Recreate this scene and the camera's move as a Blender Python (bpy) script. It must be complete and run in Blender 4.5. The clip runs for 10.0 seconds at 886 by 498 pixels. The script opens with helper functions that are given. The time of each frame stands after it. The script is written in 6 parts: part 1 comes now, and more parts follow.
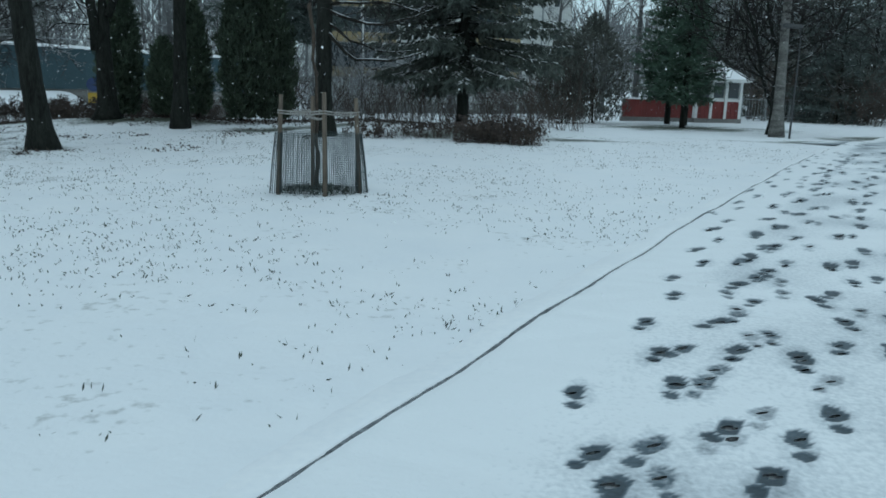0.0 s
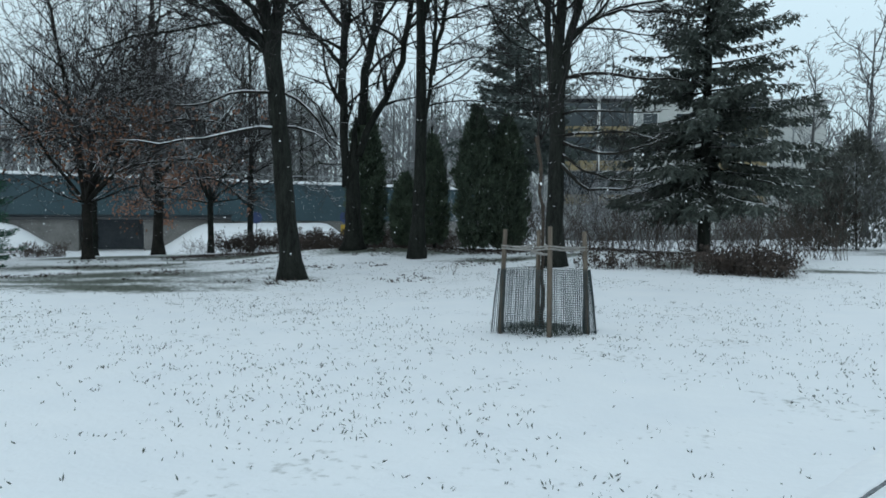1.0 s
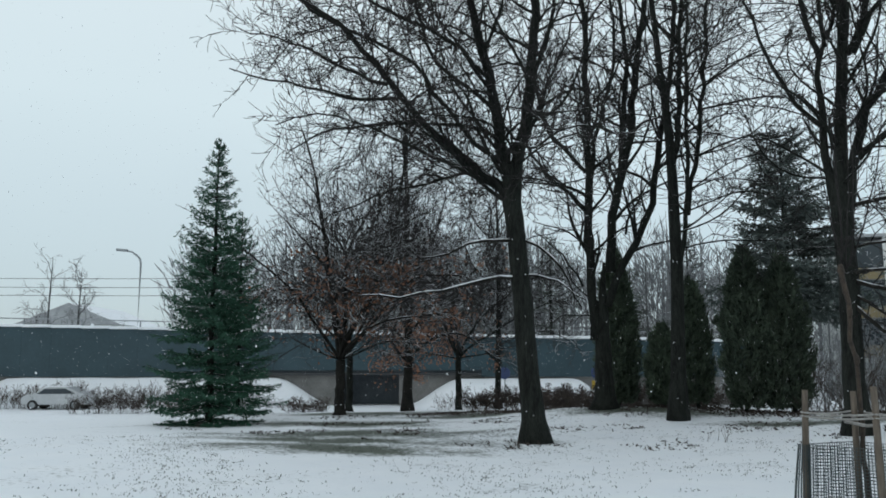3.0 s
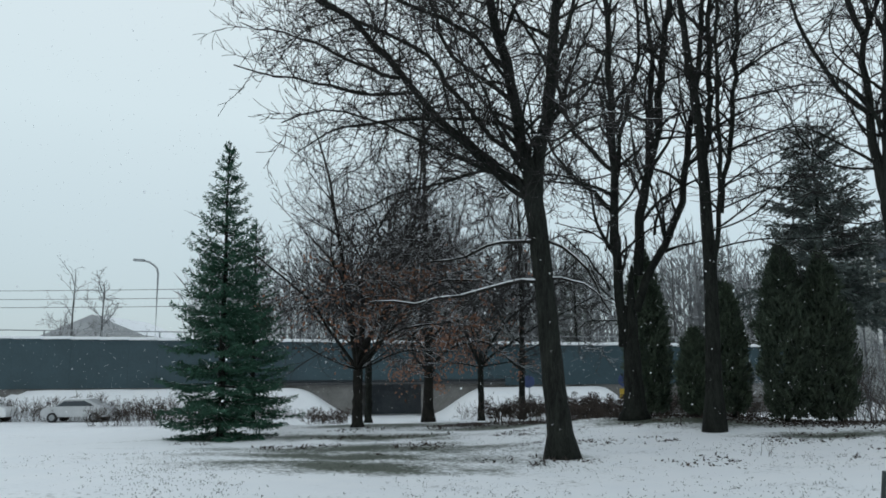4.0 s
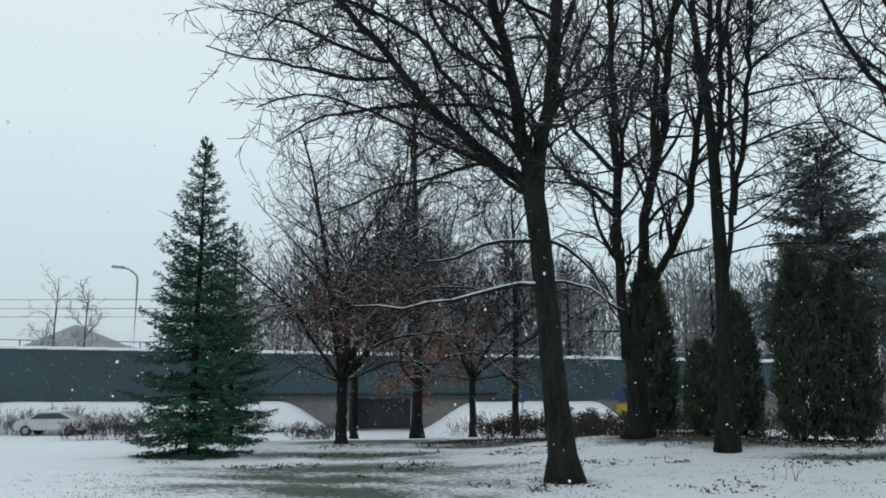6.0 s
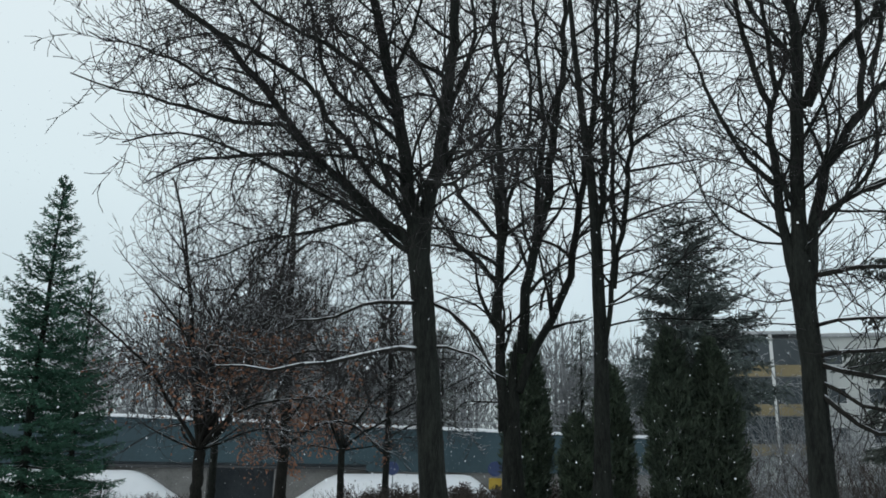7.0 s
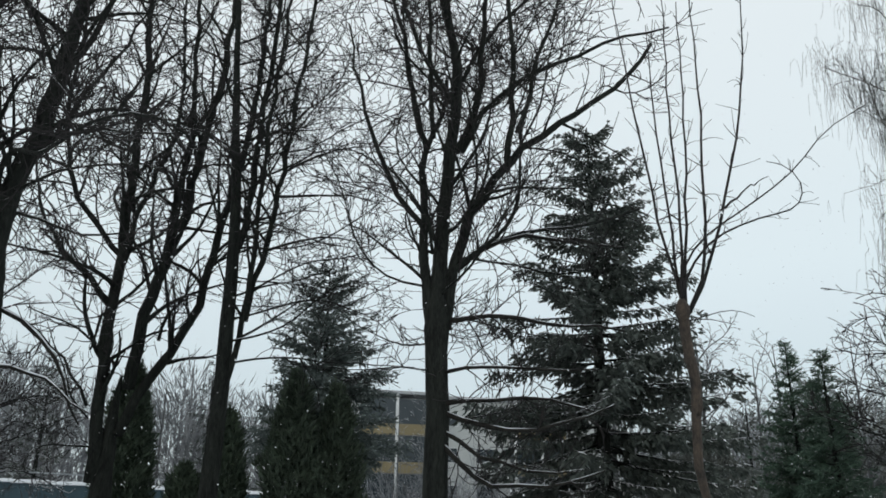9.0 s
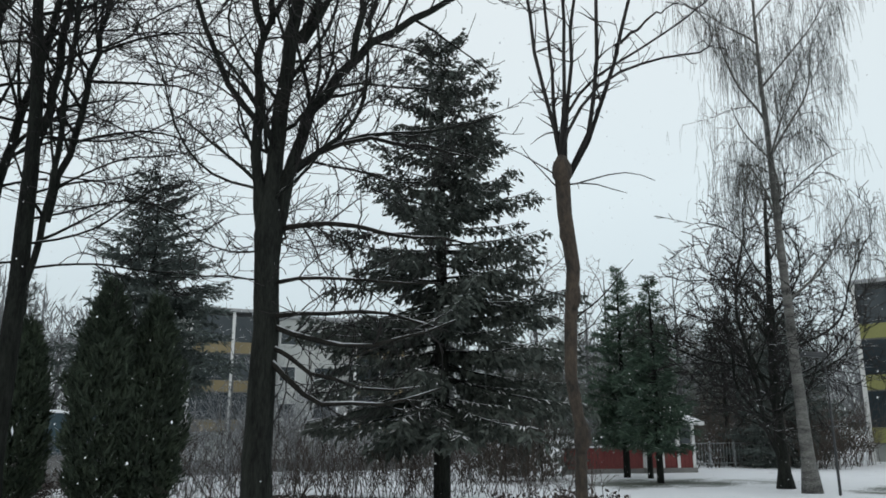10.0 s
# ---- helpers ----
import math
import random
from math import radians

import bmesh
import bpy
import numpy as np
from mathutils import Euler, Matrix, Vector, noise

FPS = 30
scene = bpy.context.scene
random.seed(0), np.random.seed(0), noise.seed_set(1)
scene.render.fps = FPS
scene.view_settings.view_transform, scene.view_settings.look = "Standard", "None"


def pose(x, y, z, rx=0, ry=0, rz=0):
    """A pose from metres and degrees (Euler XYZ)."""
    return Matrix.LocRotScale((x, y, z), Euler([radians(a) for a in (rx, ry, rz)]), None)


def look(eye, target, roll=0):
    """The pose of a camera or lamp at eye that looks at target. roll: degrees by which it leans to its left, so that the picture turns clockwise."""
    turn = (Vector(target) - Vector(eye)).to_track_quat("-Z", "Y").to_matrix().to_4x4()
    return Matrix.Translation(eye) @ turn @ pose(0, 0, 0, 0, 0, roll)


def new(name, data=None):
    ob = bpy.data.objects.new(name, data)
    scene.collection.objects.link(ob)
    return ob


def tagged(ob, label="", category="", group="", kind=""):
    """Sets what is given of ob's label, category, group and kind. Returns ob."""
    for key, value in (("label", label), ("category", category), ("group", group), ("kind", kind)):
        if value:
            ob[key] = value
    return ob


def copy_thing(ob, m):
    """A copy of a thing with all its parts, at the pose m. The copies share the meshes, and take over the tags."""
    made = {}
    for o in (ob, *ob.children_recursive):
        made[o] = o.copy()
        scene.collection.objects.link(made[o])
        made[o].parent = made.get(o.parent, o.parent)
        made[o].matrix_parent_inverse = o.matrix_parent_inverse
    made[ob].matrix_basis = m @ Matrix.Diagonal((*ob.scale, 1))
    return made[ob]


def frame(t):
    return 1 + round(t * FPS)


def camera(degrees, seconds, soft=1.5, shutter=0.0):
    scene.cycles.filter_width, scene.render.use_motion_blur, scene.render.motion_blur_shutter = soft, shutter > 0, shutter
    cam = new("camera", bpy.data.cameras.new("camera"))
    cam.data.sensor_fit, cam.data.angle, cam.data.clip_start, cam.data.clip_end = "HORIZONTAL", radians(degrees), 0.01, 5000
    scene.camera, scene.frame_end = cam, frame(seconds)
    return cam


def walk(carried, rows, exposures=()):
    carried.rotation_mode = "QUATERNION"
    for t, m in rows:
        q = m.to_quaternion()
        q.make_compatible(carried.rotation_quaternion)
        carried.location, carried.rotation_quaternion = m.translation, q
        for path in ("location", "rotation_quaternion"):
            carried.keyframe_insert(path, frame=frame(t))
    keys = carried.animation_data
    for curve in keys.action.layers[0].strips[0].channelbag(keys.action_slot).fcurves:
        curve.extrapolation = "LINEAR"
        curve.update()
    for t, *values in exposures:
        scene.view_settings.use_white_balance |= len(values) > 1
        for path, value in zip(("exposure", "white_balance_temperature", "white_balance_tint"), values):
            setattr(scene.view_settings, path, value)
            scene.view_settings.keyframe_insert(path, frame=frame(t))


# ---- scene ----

# ---------------------------------------------------------------- camera
cam = camera(59.02, 10.0, soft=1.7)
PATH = [
    (0, 0.000, 0.000, 1.372, 0.00, -11.90, 1.59),
    (0.5, 0.007, 0.379, 1.411, 8.99, -7.88, 0.10),
    (1, -0.008, 0.744, 1.446, 17.26, -3.06, 0.40),
    (1.5, -0.112, 1.090, 1.459, 21.00, 2.68, 0.56),
    (2, -0.210, 1.435, 1.469, 27.43, 6.42, -0.12),
    (2.5, -0.354, 1.801, 1.430, 33.05, 7.43, 0.36),
    (4, -1.080, 3.121, 1.479, 37.18, 8.72, -0.47),
    (4.5, -1.326, 3.497, 1.486, 37.68, 8.41, -0.51),
    (5, -1.529, 3.833, 1.469, 37.90, 7.78, -0.65),
    (6.5, -2.231, 4.589, 1.456, 33.35, 11.94, 0.46),
    (7, -2.450, 4.922, 1.461, 27.43, 14.74, 0.91),
    (7.5, -2.606, 5.302, 1.441, 21.21, 17.45, 0.18),
    (8, -2.676, 5.707, 1.434, 16.09, 18.93, 1.55),
    (8.5, -2.698, 6.180, 1.450, 7.46, 19.51, 0.91),
    (9, -2.616, 6.704, 1.422, 1.36, 18.97, 0.59),
    (9.5, -2.547, 7.234, 1.439, -5.19, 16.39, 0.82),
    (10, -2.465, 7.688, 1.456, -10.31, 13.36, -0.18),
]
EXPOSURES = [(0.0, -0.20, 5600, -2), (0.5, -0.02, 5750, 0), (1.0, 0.07, 5950, 4), (1.5, 0.04, 6100, 7), (2.5, -0.04, 6250, 8), (4.5, -0.08, 6250, 8), (6.5, 0.0, 6300, 8), (8.0, -0.04, 6450, 10), (10.0, -0.02, 6550, 11)]
walk(cam, [(t, pose(x, y, z, 90 + p, 0, yaw) @ pose(0, 0, 0, 0, 0, r)) for t, x, y, z, yaw, p, r in PATH], EXPOSURES)

# ---------------------------------------------------------------- world and light
world = bpy.data.worlds.new("overcast_sky")
scene.world = world
world.use_nodes = True
wn, wl = world.node_tree.nodes, world.node_tree.links
wn.clear()
w_out = wn.new("ShaderNodeOutputWorld")
w_bg = wn.new("ShaderNodeBackground")
w_mix = wn.new("ShaderNodeMix")
w_mix.data_type = "RGBA"
w_mix.inputs[0].default_value = 0.02
w_sky = wn.new("ShaderNodeTexSky")
w_sky.sky_type, w_sky.sun_disc, w_sky.sun_elevation, w_sky.sun_rotation = "NISHITA", False, radians(24), radians(200)
w_co = wn.new("ShaderNodeTexCoord")
w_sep = wn.new("ShaderNodeSeparateXYZ")
w_ramp = wn.new("ShaderNodeValToRGB")
w_ramp.color_ramp.elements[0].position, w_ramp.color_ramp.elements[0].color = 0.0, (0.46, 0.54, 0.575, 1)
w_ramp.color_ramp.elements[1].position, w_ramp.color_ramp.elements[1].color = 0.30, (0.70, 0.79, 0.80, 1)
for w_pos, w_col in ((0.58, (0.78, 0.85, 0.86, 1)), (0.80, (0.62, 0.68, 0.71, 1)), (1.0, (0.56, 0.62, 0.65, 1))):
    w_ramp.color_ramp.elements.new(w_pos).color = w_col
w_cloud = wn.new("ShaderNodeTexNoise")
w_cloud.inputs["Scale"].default_value, w_cloud.inputs["Detail"].default_value = 2.2, 3
w_add = wn.new("ShaderNodeMath")
w_add.operation = "MULTIPLY_ADD"
w_add.inputs[1].default_value, w_add.inputs[2].default_value = 0.10, -0.05
w_sum = wn.new("ShaderNodeMath")
wl.new(w_co.outputs["Generated"], w_sep.inputs[0])
wl.new(w_co.outputs["Generated"], w_cloud.inputs["Vector"])
wl.new(w_cloud.outputs[0], w_add.inputs[0])
wl.new(w_sep.outputs["Z"], w_sum.inputs[0])
wl.new(w_add.outputs[0], w_sum.inputs[1])
wl.new(w_sum.outputs[0], w_ramp.inputs[0])
wl.new(w_ramp.outputs[0], w_mix.inputs[6])
wl.new(w_sky.outputs[0], w_mix.inputs[7])
wl.new(w_mix.outputs[2], w_bg.inputs[0])
wl.new(w_bg.outputs[0], w_out.inputs[0])
w_bg.inputs[1].default_value = 1.0
sun = new("sun", bpy.data.lights.new("sun", "SUN"))
sun.data.energy, sun.data.angle, sun.data.color = 0.15, radians(40), (1.0, 0.97, 0.93)
sun.matrix_world = look((0, 0, 60), (8, 22, 0))


# ---------------------------------------------------------------- materials
def material(name, base, second, scale=4.0, rough=0.8, bump=0.3, fine=40.0, metal=0.0, snow=0.0, stretch=(1, 1, 1), piece=0.0, bump_dist=0.02, gloss=0.5):
    """Two tones in coarse and fine noise, fine relief, and snow that lies on what faces up."""
    m = bpy.data.materials.new(name)
    m.use_nodes = True
    n, l = m.node_tree.nodes, m.node_tree.links
    bsdf = n["Principled BSDF"]
    bsdf.inputs["Roughness"].default_value, bsdf.inputs["Metallic"].default_value = rough, metal
    bsdf.inputs["Specular IOR Level"].default_value = gloss
    co = n.new("ShaderNodeTexCoord")
    mp = n.new("ShaderNodeMapping")
    mp.inputs["Scale"].default_value = stretch
    l.new(co.outputs["Object"], mp.inputs[0])
    a, b = n.new("ShaderNodeTexNoise"), n.new("ShaderNodeTexNoise")
    a.inputs["Scale"].default_value, a.inputs["Detail"].default_value = scale, 5
    b.inputs["Scale"].default_value, b.inputs["Detail"].default_value = fine, 3
    for t in (a, b):
        l.new(mp.outputs[0], t.inputs["Vector"])
    mixf = n.new("ShaderNodeMath")
    mixf.operation = "MULTIPLY_ADD"
    mixf.inputs[1].default_value = 0.45
    l.new(b.outputs[0], mixf.inputs[0])
    half = n.new("ShaderNodeMath")
    half.operation = "MULTIPLY"
    half.inputs[1].default_value = 0.55
    l.new(a.outputs[0], half.inputs[0])
    l.new(half.outputs[0], mixf.inputs[2])
    ramp = n.new("ShaderNodeValToRGB")
    ramp.color_ramp.elements[0].position, ramp.color_ramp.elements[0].color = 0.36, (*base, 1)
    ramp.color_ramp.elements[1].position, ramp.color_ramp.elements[1].color = 0.64, (*second, 1)
    l.new(mixf.outputs[0], ramp.inputs[0])
    colour = ramp.outputs[0]
    if piece:
        info = n.new("ShaderNodeObjectInfo")
        geo = n.new("ShaderNodeNewGeometry")
        both = n.new("ShaderNodeMath")
        l.new(info.outputs["Random"], both.inputs[0])
        l.new(geo.outputs["Random Per Island"], both.inputs[1])
        rng_ = n.new("ShaderNodeMapRange")
        rng_.inputs["From Max"].default_value = 2.0
        rng_.inputs["To Min"].default_value, rng_.inputs["To Max"].default_value = 1 - piece, 1 + piece
        l.new(both.outputs[0], rng_.inputs[0])
        hsv = n.new("ShaderNodeHueSaturation")
        l.new(colour, hsv.inputs["Color"])
        l.new(rng_.outputs[0], hsv.inputs["Value"])
        colour = hsv.outputs[0]
    if snow:
        geo = n.new("ShaderNodeNewGeometry")
        sep = n.new("ShaderNodeSeparateXYZ")
        l.new(geo.outputs["Normal"], sep.inputs[0])
        patch = n.new("ShaderNodeTexNoise")
        patch.inputs["Scale"].default_value = 1.7
        l.new(co.outputs["Object"], patch.inputs["Vector"])
        s = n.new("ShaderNodeMath")
        s.operation = "MULTIPLY_ADD"
        s.inputs[1].default_value = 1.1
        l.new(patch.outputs[0], s.inputs[0])
        l.new(sep.outputs["Z"], s.inputs[2])
        step = n.new("ShaderNodeMapRange")
        step.inputs["From Min"].default_value, step.inputs["From Max"].default_value = 1.62 - snow, 1.72 - snow
        l.new(s.outputs[0], step.inputs[0])
        mx = n.new("ShaderNodeMix")
        mx.data_type = "RGBA"
        mx.inputs[7].default_value = (0.80, 0.82, 0.85, 1)
        l.new(step.outputs[0], mx.inputs[0])
        l.new(colour, mx.inputs[6])
        colour = mx.outputs[2]
    l.new(colour, bsdf.inputs["Base Color"])
    bp = n.new("ShaderNodeBump")
    bp.inputs["Strength"].default_value, bp.inputs["Distance"].default_value = bump, bump_dist
    l.new(mixf.outputs[0], bp.inputs["Height"])
    l.new(bp.outputs[0], bsdf.inputs["Normal"])
    return m


M = dict(
    bark=material("dark_bark", (0.0035, 0.0040, 0.0034), (0.024, 0.0272, 0.0225), 9, 0.95, 1.0, 40, snow=0.22, stretch=(1, 1, 0.22), bump_dist=0.06, gloss=0.26),
    bark_snow=material("snowy_bark", (0.008, 0.008, 0.007), (0.03, 0.028, 0.024), 6, 0.9, 0.6, 30, gloss=0.2, snow=0.72, stretch=(1, 1, 0.4)),
    bark_mid=material("damp_bark_with_snow", (0.008, 0.0076, 0.0068), (0.028, 0.026, 0.022), 6, 0.9, 0.6, 30, snow=0.30, stretch=(1, 1, 0.4), gloss=0.2),
    twig_mid=material("twigs_with_snow", (0.024, 0.022, 0.023), (0.064, 0.060, 0.060), 3, 0.9, 0.2, 20, snow=0.34, gloss=0.3),
    twig=material("twig_bark", (0.011, 0.010, 0.0095), (0.030, 0.027, 0.026), 3, 0.9, 0.2, 20, snow=0.14, gloss=0.3),
    # next three: base colours lifted to pale grey to stand in for distance haze
    twig_haze=material("haze_grey_twigs", (0.12, 0.122, 0.125), (0.24, 0.243, 0.248), 3, 0.9, 0.2, 20, snow=0.4),
    haze_bark=material("far_haze_paled_bark", (0.05, 0.052, 0.053), (0.12, 0.123, 0.126), 3, 0.9, 0.3, 20, snow=0.1),
    far_haze_twig=material("far_haze_grey_twigs", (0.15, 0.156, 0.165), (0.29, 0.30, 0.31), 0.4, 0.9, 0.1, 5, piece=0.25),
    young_bark=material("reddish_young_bark", (0.011, 0.009, 0.007), (0.066, 0.047, 0.033), 26, 0.85, 1.0, 110, stretch=(1, 1, 0.45), bump_dist=0.012),
    weeping=material("weeping_birch_twigs", (0.035, 0.037, 0.033), (0.095, 0.097, 0.086), 3, 0.9, 0.2, 20, snow=0.08),
    birch=material("birch_bark", (0.022, 0.022, 0.020), (0.20, 0.198, 0.186), 3.2, 0.75, 0.6, 26, stretch=(0.6, 0.6, 2.2)),
    spruce=material("spruce_needles", (0.016, 0.050, 0.032), (0.060, 0.140, 0.092), 2.2, 0.8, 0.2, 30, piece=0.5, gloss=0.2),
    pine=material("pine_needles", (0.024, 0.050, 0.034), (0.080, 0.130, 0.088), 2.2, 0.75, 0.2, 30, piece=0.5),
    fir=material("dusky_fir_needles", (0.036, 0.050, 0.042), (0.110, 0.125, 0.108), 2.2, 0.75, 0.2, 30, piece=0.5),
    # needle green greyed and lightened, haze over far conifers put into the colour
    haze_fir=material("haze_paled_spruce_needles", (0.040, 0.054, 0.050), (0.095, 0.115, 0.106), 2.2, 0.85, 0.2, 30, piece=0.4),
    juniper=material("grey_green_juniper", (0.075, 0.083, 0.072), (0.16, 0.168, 0.148), 2.2, 0.8, 0.2, 30, piece=0.5),
    thuja=material("thuja_leaves", (0.026, 0.042, 0.028), (0.088, 0.118, 0.076), 2.5, 0.8, 0.2, 30, piece=0.6),
    leaf=material("withered_brown_leaves", (0.20, 0.090, 0.052), (0.34, 0.165, 0.098), 3, 0.8, 0.2, 30, piece=0.5),
    hedge_leaf=material("dark_hedge_leaves", (0.028, 0.022, 0.019), (0.078, 0.058, 0.048), 3, 0.85, 0.2, 30, piece=0.5),
    shrub=material("brown_shrub_twigs", (0.03, 0.023, 0.019), (0.085, 0.066, 0.055), 3, 0.9, 0.2, 20, snow=0.06, piece=0.4),
    snow=material("snow", (0.80, 0.82, 0.85), (0.88, 0.89, 0.90), 1.5, 0.65, 0.35, 22),
    grass=material("grass_blades", (0.016, 0.023, 0.018), (0.055, 0.066, 0.050), 3, 0.8, 0.1, 20, piece=0.5),
    wet=material("wet_trodden_asphalt", (0.022, 0.027, 0.030), (0.15, 0.165, 0.175), 16, 0.5, 0.6, 80),
    slush=material("trodden_slush", (0.46, 0.48, 0.50), (0.70, 0.72, 0.74), 9, 0.6, 0.6, 60),
    # dark tone includes the shade that lies in the edging's groove
    edging=material("path_edging", (0.035, 0.042, 0.05), (0.26, 0.28, 0.30), 14, 0.85, 0.6, 50),
    stake=material("weathered_stake_wood", (0.06, 0.047, 0.036), (0.165, 0.135, 0.105), 5, 0.85, 0.5, 40, stretch=(1, 1, 0.15)),
    mesh_wire=material("dark_green_wire", (0.028, 0.042, 0.044), (0.075, 0.095, 0.098), 12, 0.5, 0.2, 60, metal=0.4),
    rope=material("grey_tie_band", (0.16, 0.15, 0.14), (0.36, 0.35, 0.33), 12, 0.9, 0.5, 60),
    panel=material("blue_grey_bridge_panel", (0.021, 0.047, 0.059), (0.033, 0.066, 0.081), 0.5, 0.6, 0.15, 9, piece=0.05),
    soffit=material("bridge_girder_paint", (0.05, 0.062, 0.075), (0.09, 0.105, 0.12), 0.8, 0.6, 0.2, 9),
    concrete=material("bridge_concrete", (0.12, 0.118, 0.112), (0.22, 0.215, 0.205), 0.8, 0.9, 0.4, 14),
    render=material("pale_house_render", (0.44, 0.46, 0.45), (0.56, 0.57, 0.55), 0.4, 0.9, 0.2, 12),
    grey_cladding=material("grey_balcony_cladding", (0.12, 0.14, 0.15), (0.19, 0.21, 0.22), 0.5, 0.7, 0.2, 12),
    yellow=material("yellow_balcony_front", (0.20, 0.160, 0.085), (0.26, 0.21, 0.115), 0.6, 0.7, 0.2, 12),
    lime=material("lime_balcony_front", (0.20, 0.20, 0.07), (0.28, 0.28, 0.10), 0.6, 0.7, 0.2, 12),
    white=material("white_paint", (0.60, 0.61, 0.60), (0.74, 0.75, 0.74), 2, 0.6, 0.2, 20),
    red=material("red_board_paint", (0.12, 0.022, 0.020), (0.20, 0.038, 0.034), 2, 0.7, 0.3, 24, stretch=(1, 1, 0.3)),
    metal=material("galvanised_steel", (0.22, 0.235, 0.245), (0.36, 0.38, 0.39), 4, 0.5, 0.1, 30, metal=0.5),
    dark=material("dark_painted_steel", (0.02, 0.022, 0.025), (0.05, 0.053, 0.056), 4, 0.5, 0.1, 30),
    roof=material("grey_sheet_roof", (0.25, 0.26, 0.27), (0.42, 0.43, 0.44), 0.6, 0.7, 0.2, 12, snow=0.4),
    car=material("white_car_paint", (0.66, 0.67, 0.68), (0.74, 0.75, 0.76), 0.8, 0.25, 0.02, 12),
    car_grey=material("silver_car_paint", (0.42, 0.43, 0.44), (0.52, 0.53, 0.54), 0.8, 0.25, 0.02, 12),
    tyre=material("tyre_rubber", (0.012, 0.012, 0.013), (0.03, 0.03, 0.031), 6, 0.85, 0.2, 40),
    sign_yellow=material("yellow_sign_paint", (0.45, 0.30, 0.03), (0.52, 0.36, 0.05), 3, 0.5, 0.05, 20),
    blue=material("blue_sign_paint", (0.03, 0.05, 0.13), (0.045, 0.07, 0.17), 3, 0.5, 0.05, 20),
)


def glass_material():
    m = bpy.data.materials.new("window_glass")
    m.use_nodes = True
    b = m.node_tree.nodes["Principled BSDF"]
    b.inputs["Base Color"].default_value = (0.035, 0.045, 0.052, 1)
    b.inputs["Roughness"].default_value = 0.06
    b.inputs["IOR"].default_value = 1.5
    return m


M["glass"] = glass_material()


# ---------------------------------------------------------------- mesh helpers
def link_mesh(name, me, mat, parent=None, label=""):
    me.materials.append(mat)
    ob = new(name, me)
    if parent is not None:
        ob.parent = parent
    if label:
        ob["label"] = label
    return ob


def from_arrays(name, verts, faces, mat, parent=None, label="", smooth=False):
    me = bpy.data.meshes.new(name)
    me.from_pydata(verts, [], faces)
    if smooth:
        me.shade_smooth()
    return link_mesh(name, me, mat, parent, label)


def part(name, bm, mat, parent=None, label=""):
    me = bpy.data.meshes.new(name)
    bm.to_mesh(me)
    bm.free()
    return link_mesh(name, me, mat, parent, label)


def thing(name, x, y, z, label, category, group="", rz=0.0):
    ob = new(name)
    ob.matrix_world = pose(x, y, z, 0, 0, rz)
    ob.empty_display_size = 0.2
    return tagged(ob, label, category, group)


def box(bm, x0, x1, y0, y1, z0, z1, bevel=0.0, m=None):
    r = bmesh.ops.create_cube(bm, size=1.0)["verts"]
    for v in r:
        v.co = Vector(((x0 + x1) / 2 + v.co.x * (x1 - x0), (y0 + y1) / 2 + v.co.y * (y1 - y0), (z0 + z1) / 2 + v.co.z * (z1 - z0)))
    if bevel:
        es = list({e for v in r for e in v.link_edges})
        r = bmesh.ops.bevel(bm, geom=es, offset=bevel, segments=1, affect="EDGES")["verts"]
    if m is not None:
        bmesh.ops.transform(bm, matrix=m, verts=r)
    return bm


def box_part(name, dims, mat, parent, label="", bevel=0.01):
    return part(name, box(bmesh.new(), *dims, bevel=bevel), mat, parent, label)


class Tubes:
    """Many tapered tubes in one mesh."""

    def __init__(self):
        self.v, self.f = [], []

    def add(self, pts, radii, sides):
        pts = np.asarray(pts, float)
        t = np.gradient(pts, axis=0)
        t /= np.linalg.norm(t, axis=1)[:, None] + 1e-9
        ref = np.array((0.0, 0.0, 1.0)) if abs(t[:, 2]).mean() < 0.8 else np.array((1.0, 0.0, 0.0))
        a = np.cross(t, ref)
        a /= np.linalg.norm(a, axis=1)[:, None] + 1e-9
        b = np.cross(t, a)
        ang = np.arange(sides) * 2 * math.pi / sides
        ring = a[:, None] * np.cos(ang)[None, :, None] + b[:, None] * np.sin(ang)[None, :, None]
        v = pts[:, None] + ring * np.asarray(radii)[:, None, None]
        k, n = len(self.v), len(pts)
        self.v.extend(v.reshape(-1, 3).tolist())
        for i in range(n - 1):
            o = k + i * sides
            for j in range(sides):
                q = (j + 1) % sides
                self.f.append((o + j, o + sides + j, o + sides + q, o + q))
        if sides > 3:
            self.f.append(tuple(k + (n - 1) * sides + j for j in range(sides - 1, -1, -1)))
            self.f.append(tuple(k + j for j in range(sides)))

    def part(self, name, mat, parent, label=""):
        return from_arrays(name, self.v, self.f, mat, parent, label, smooth=True)


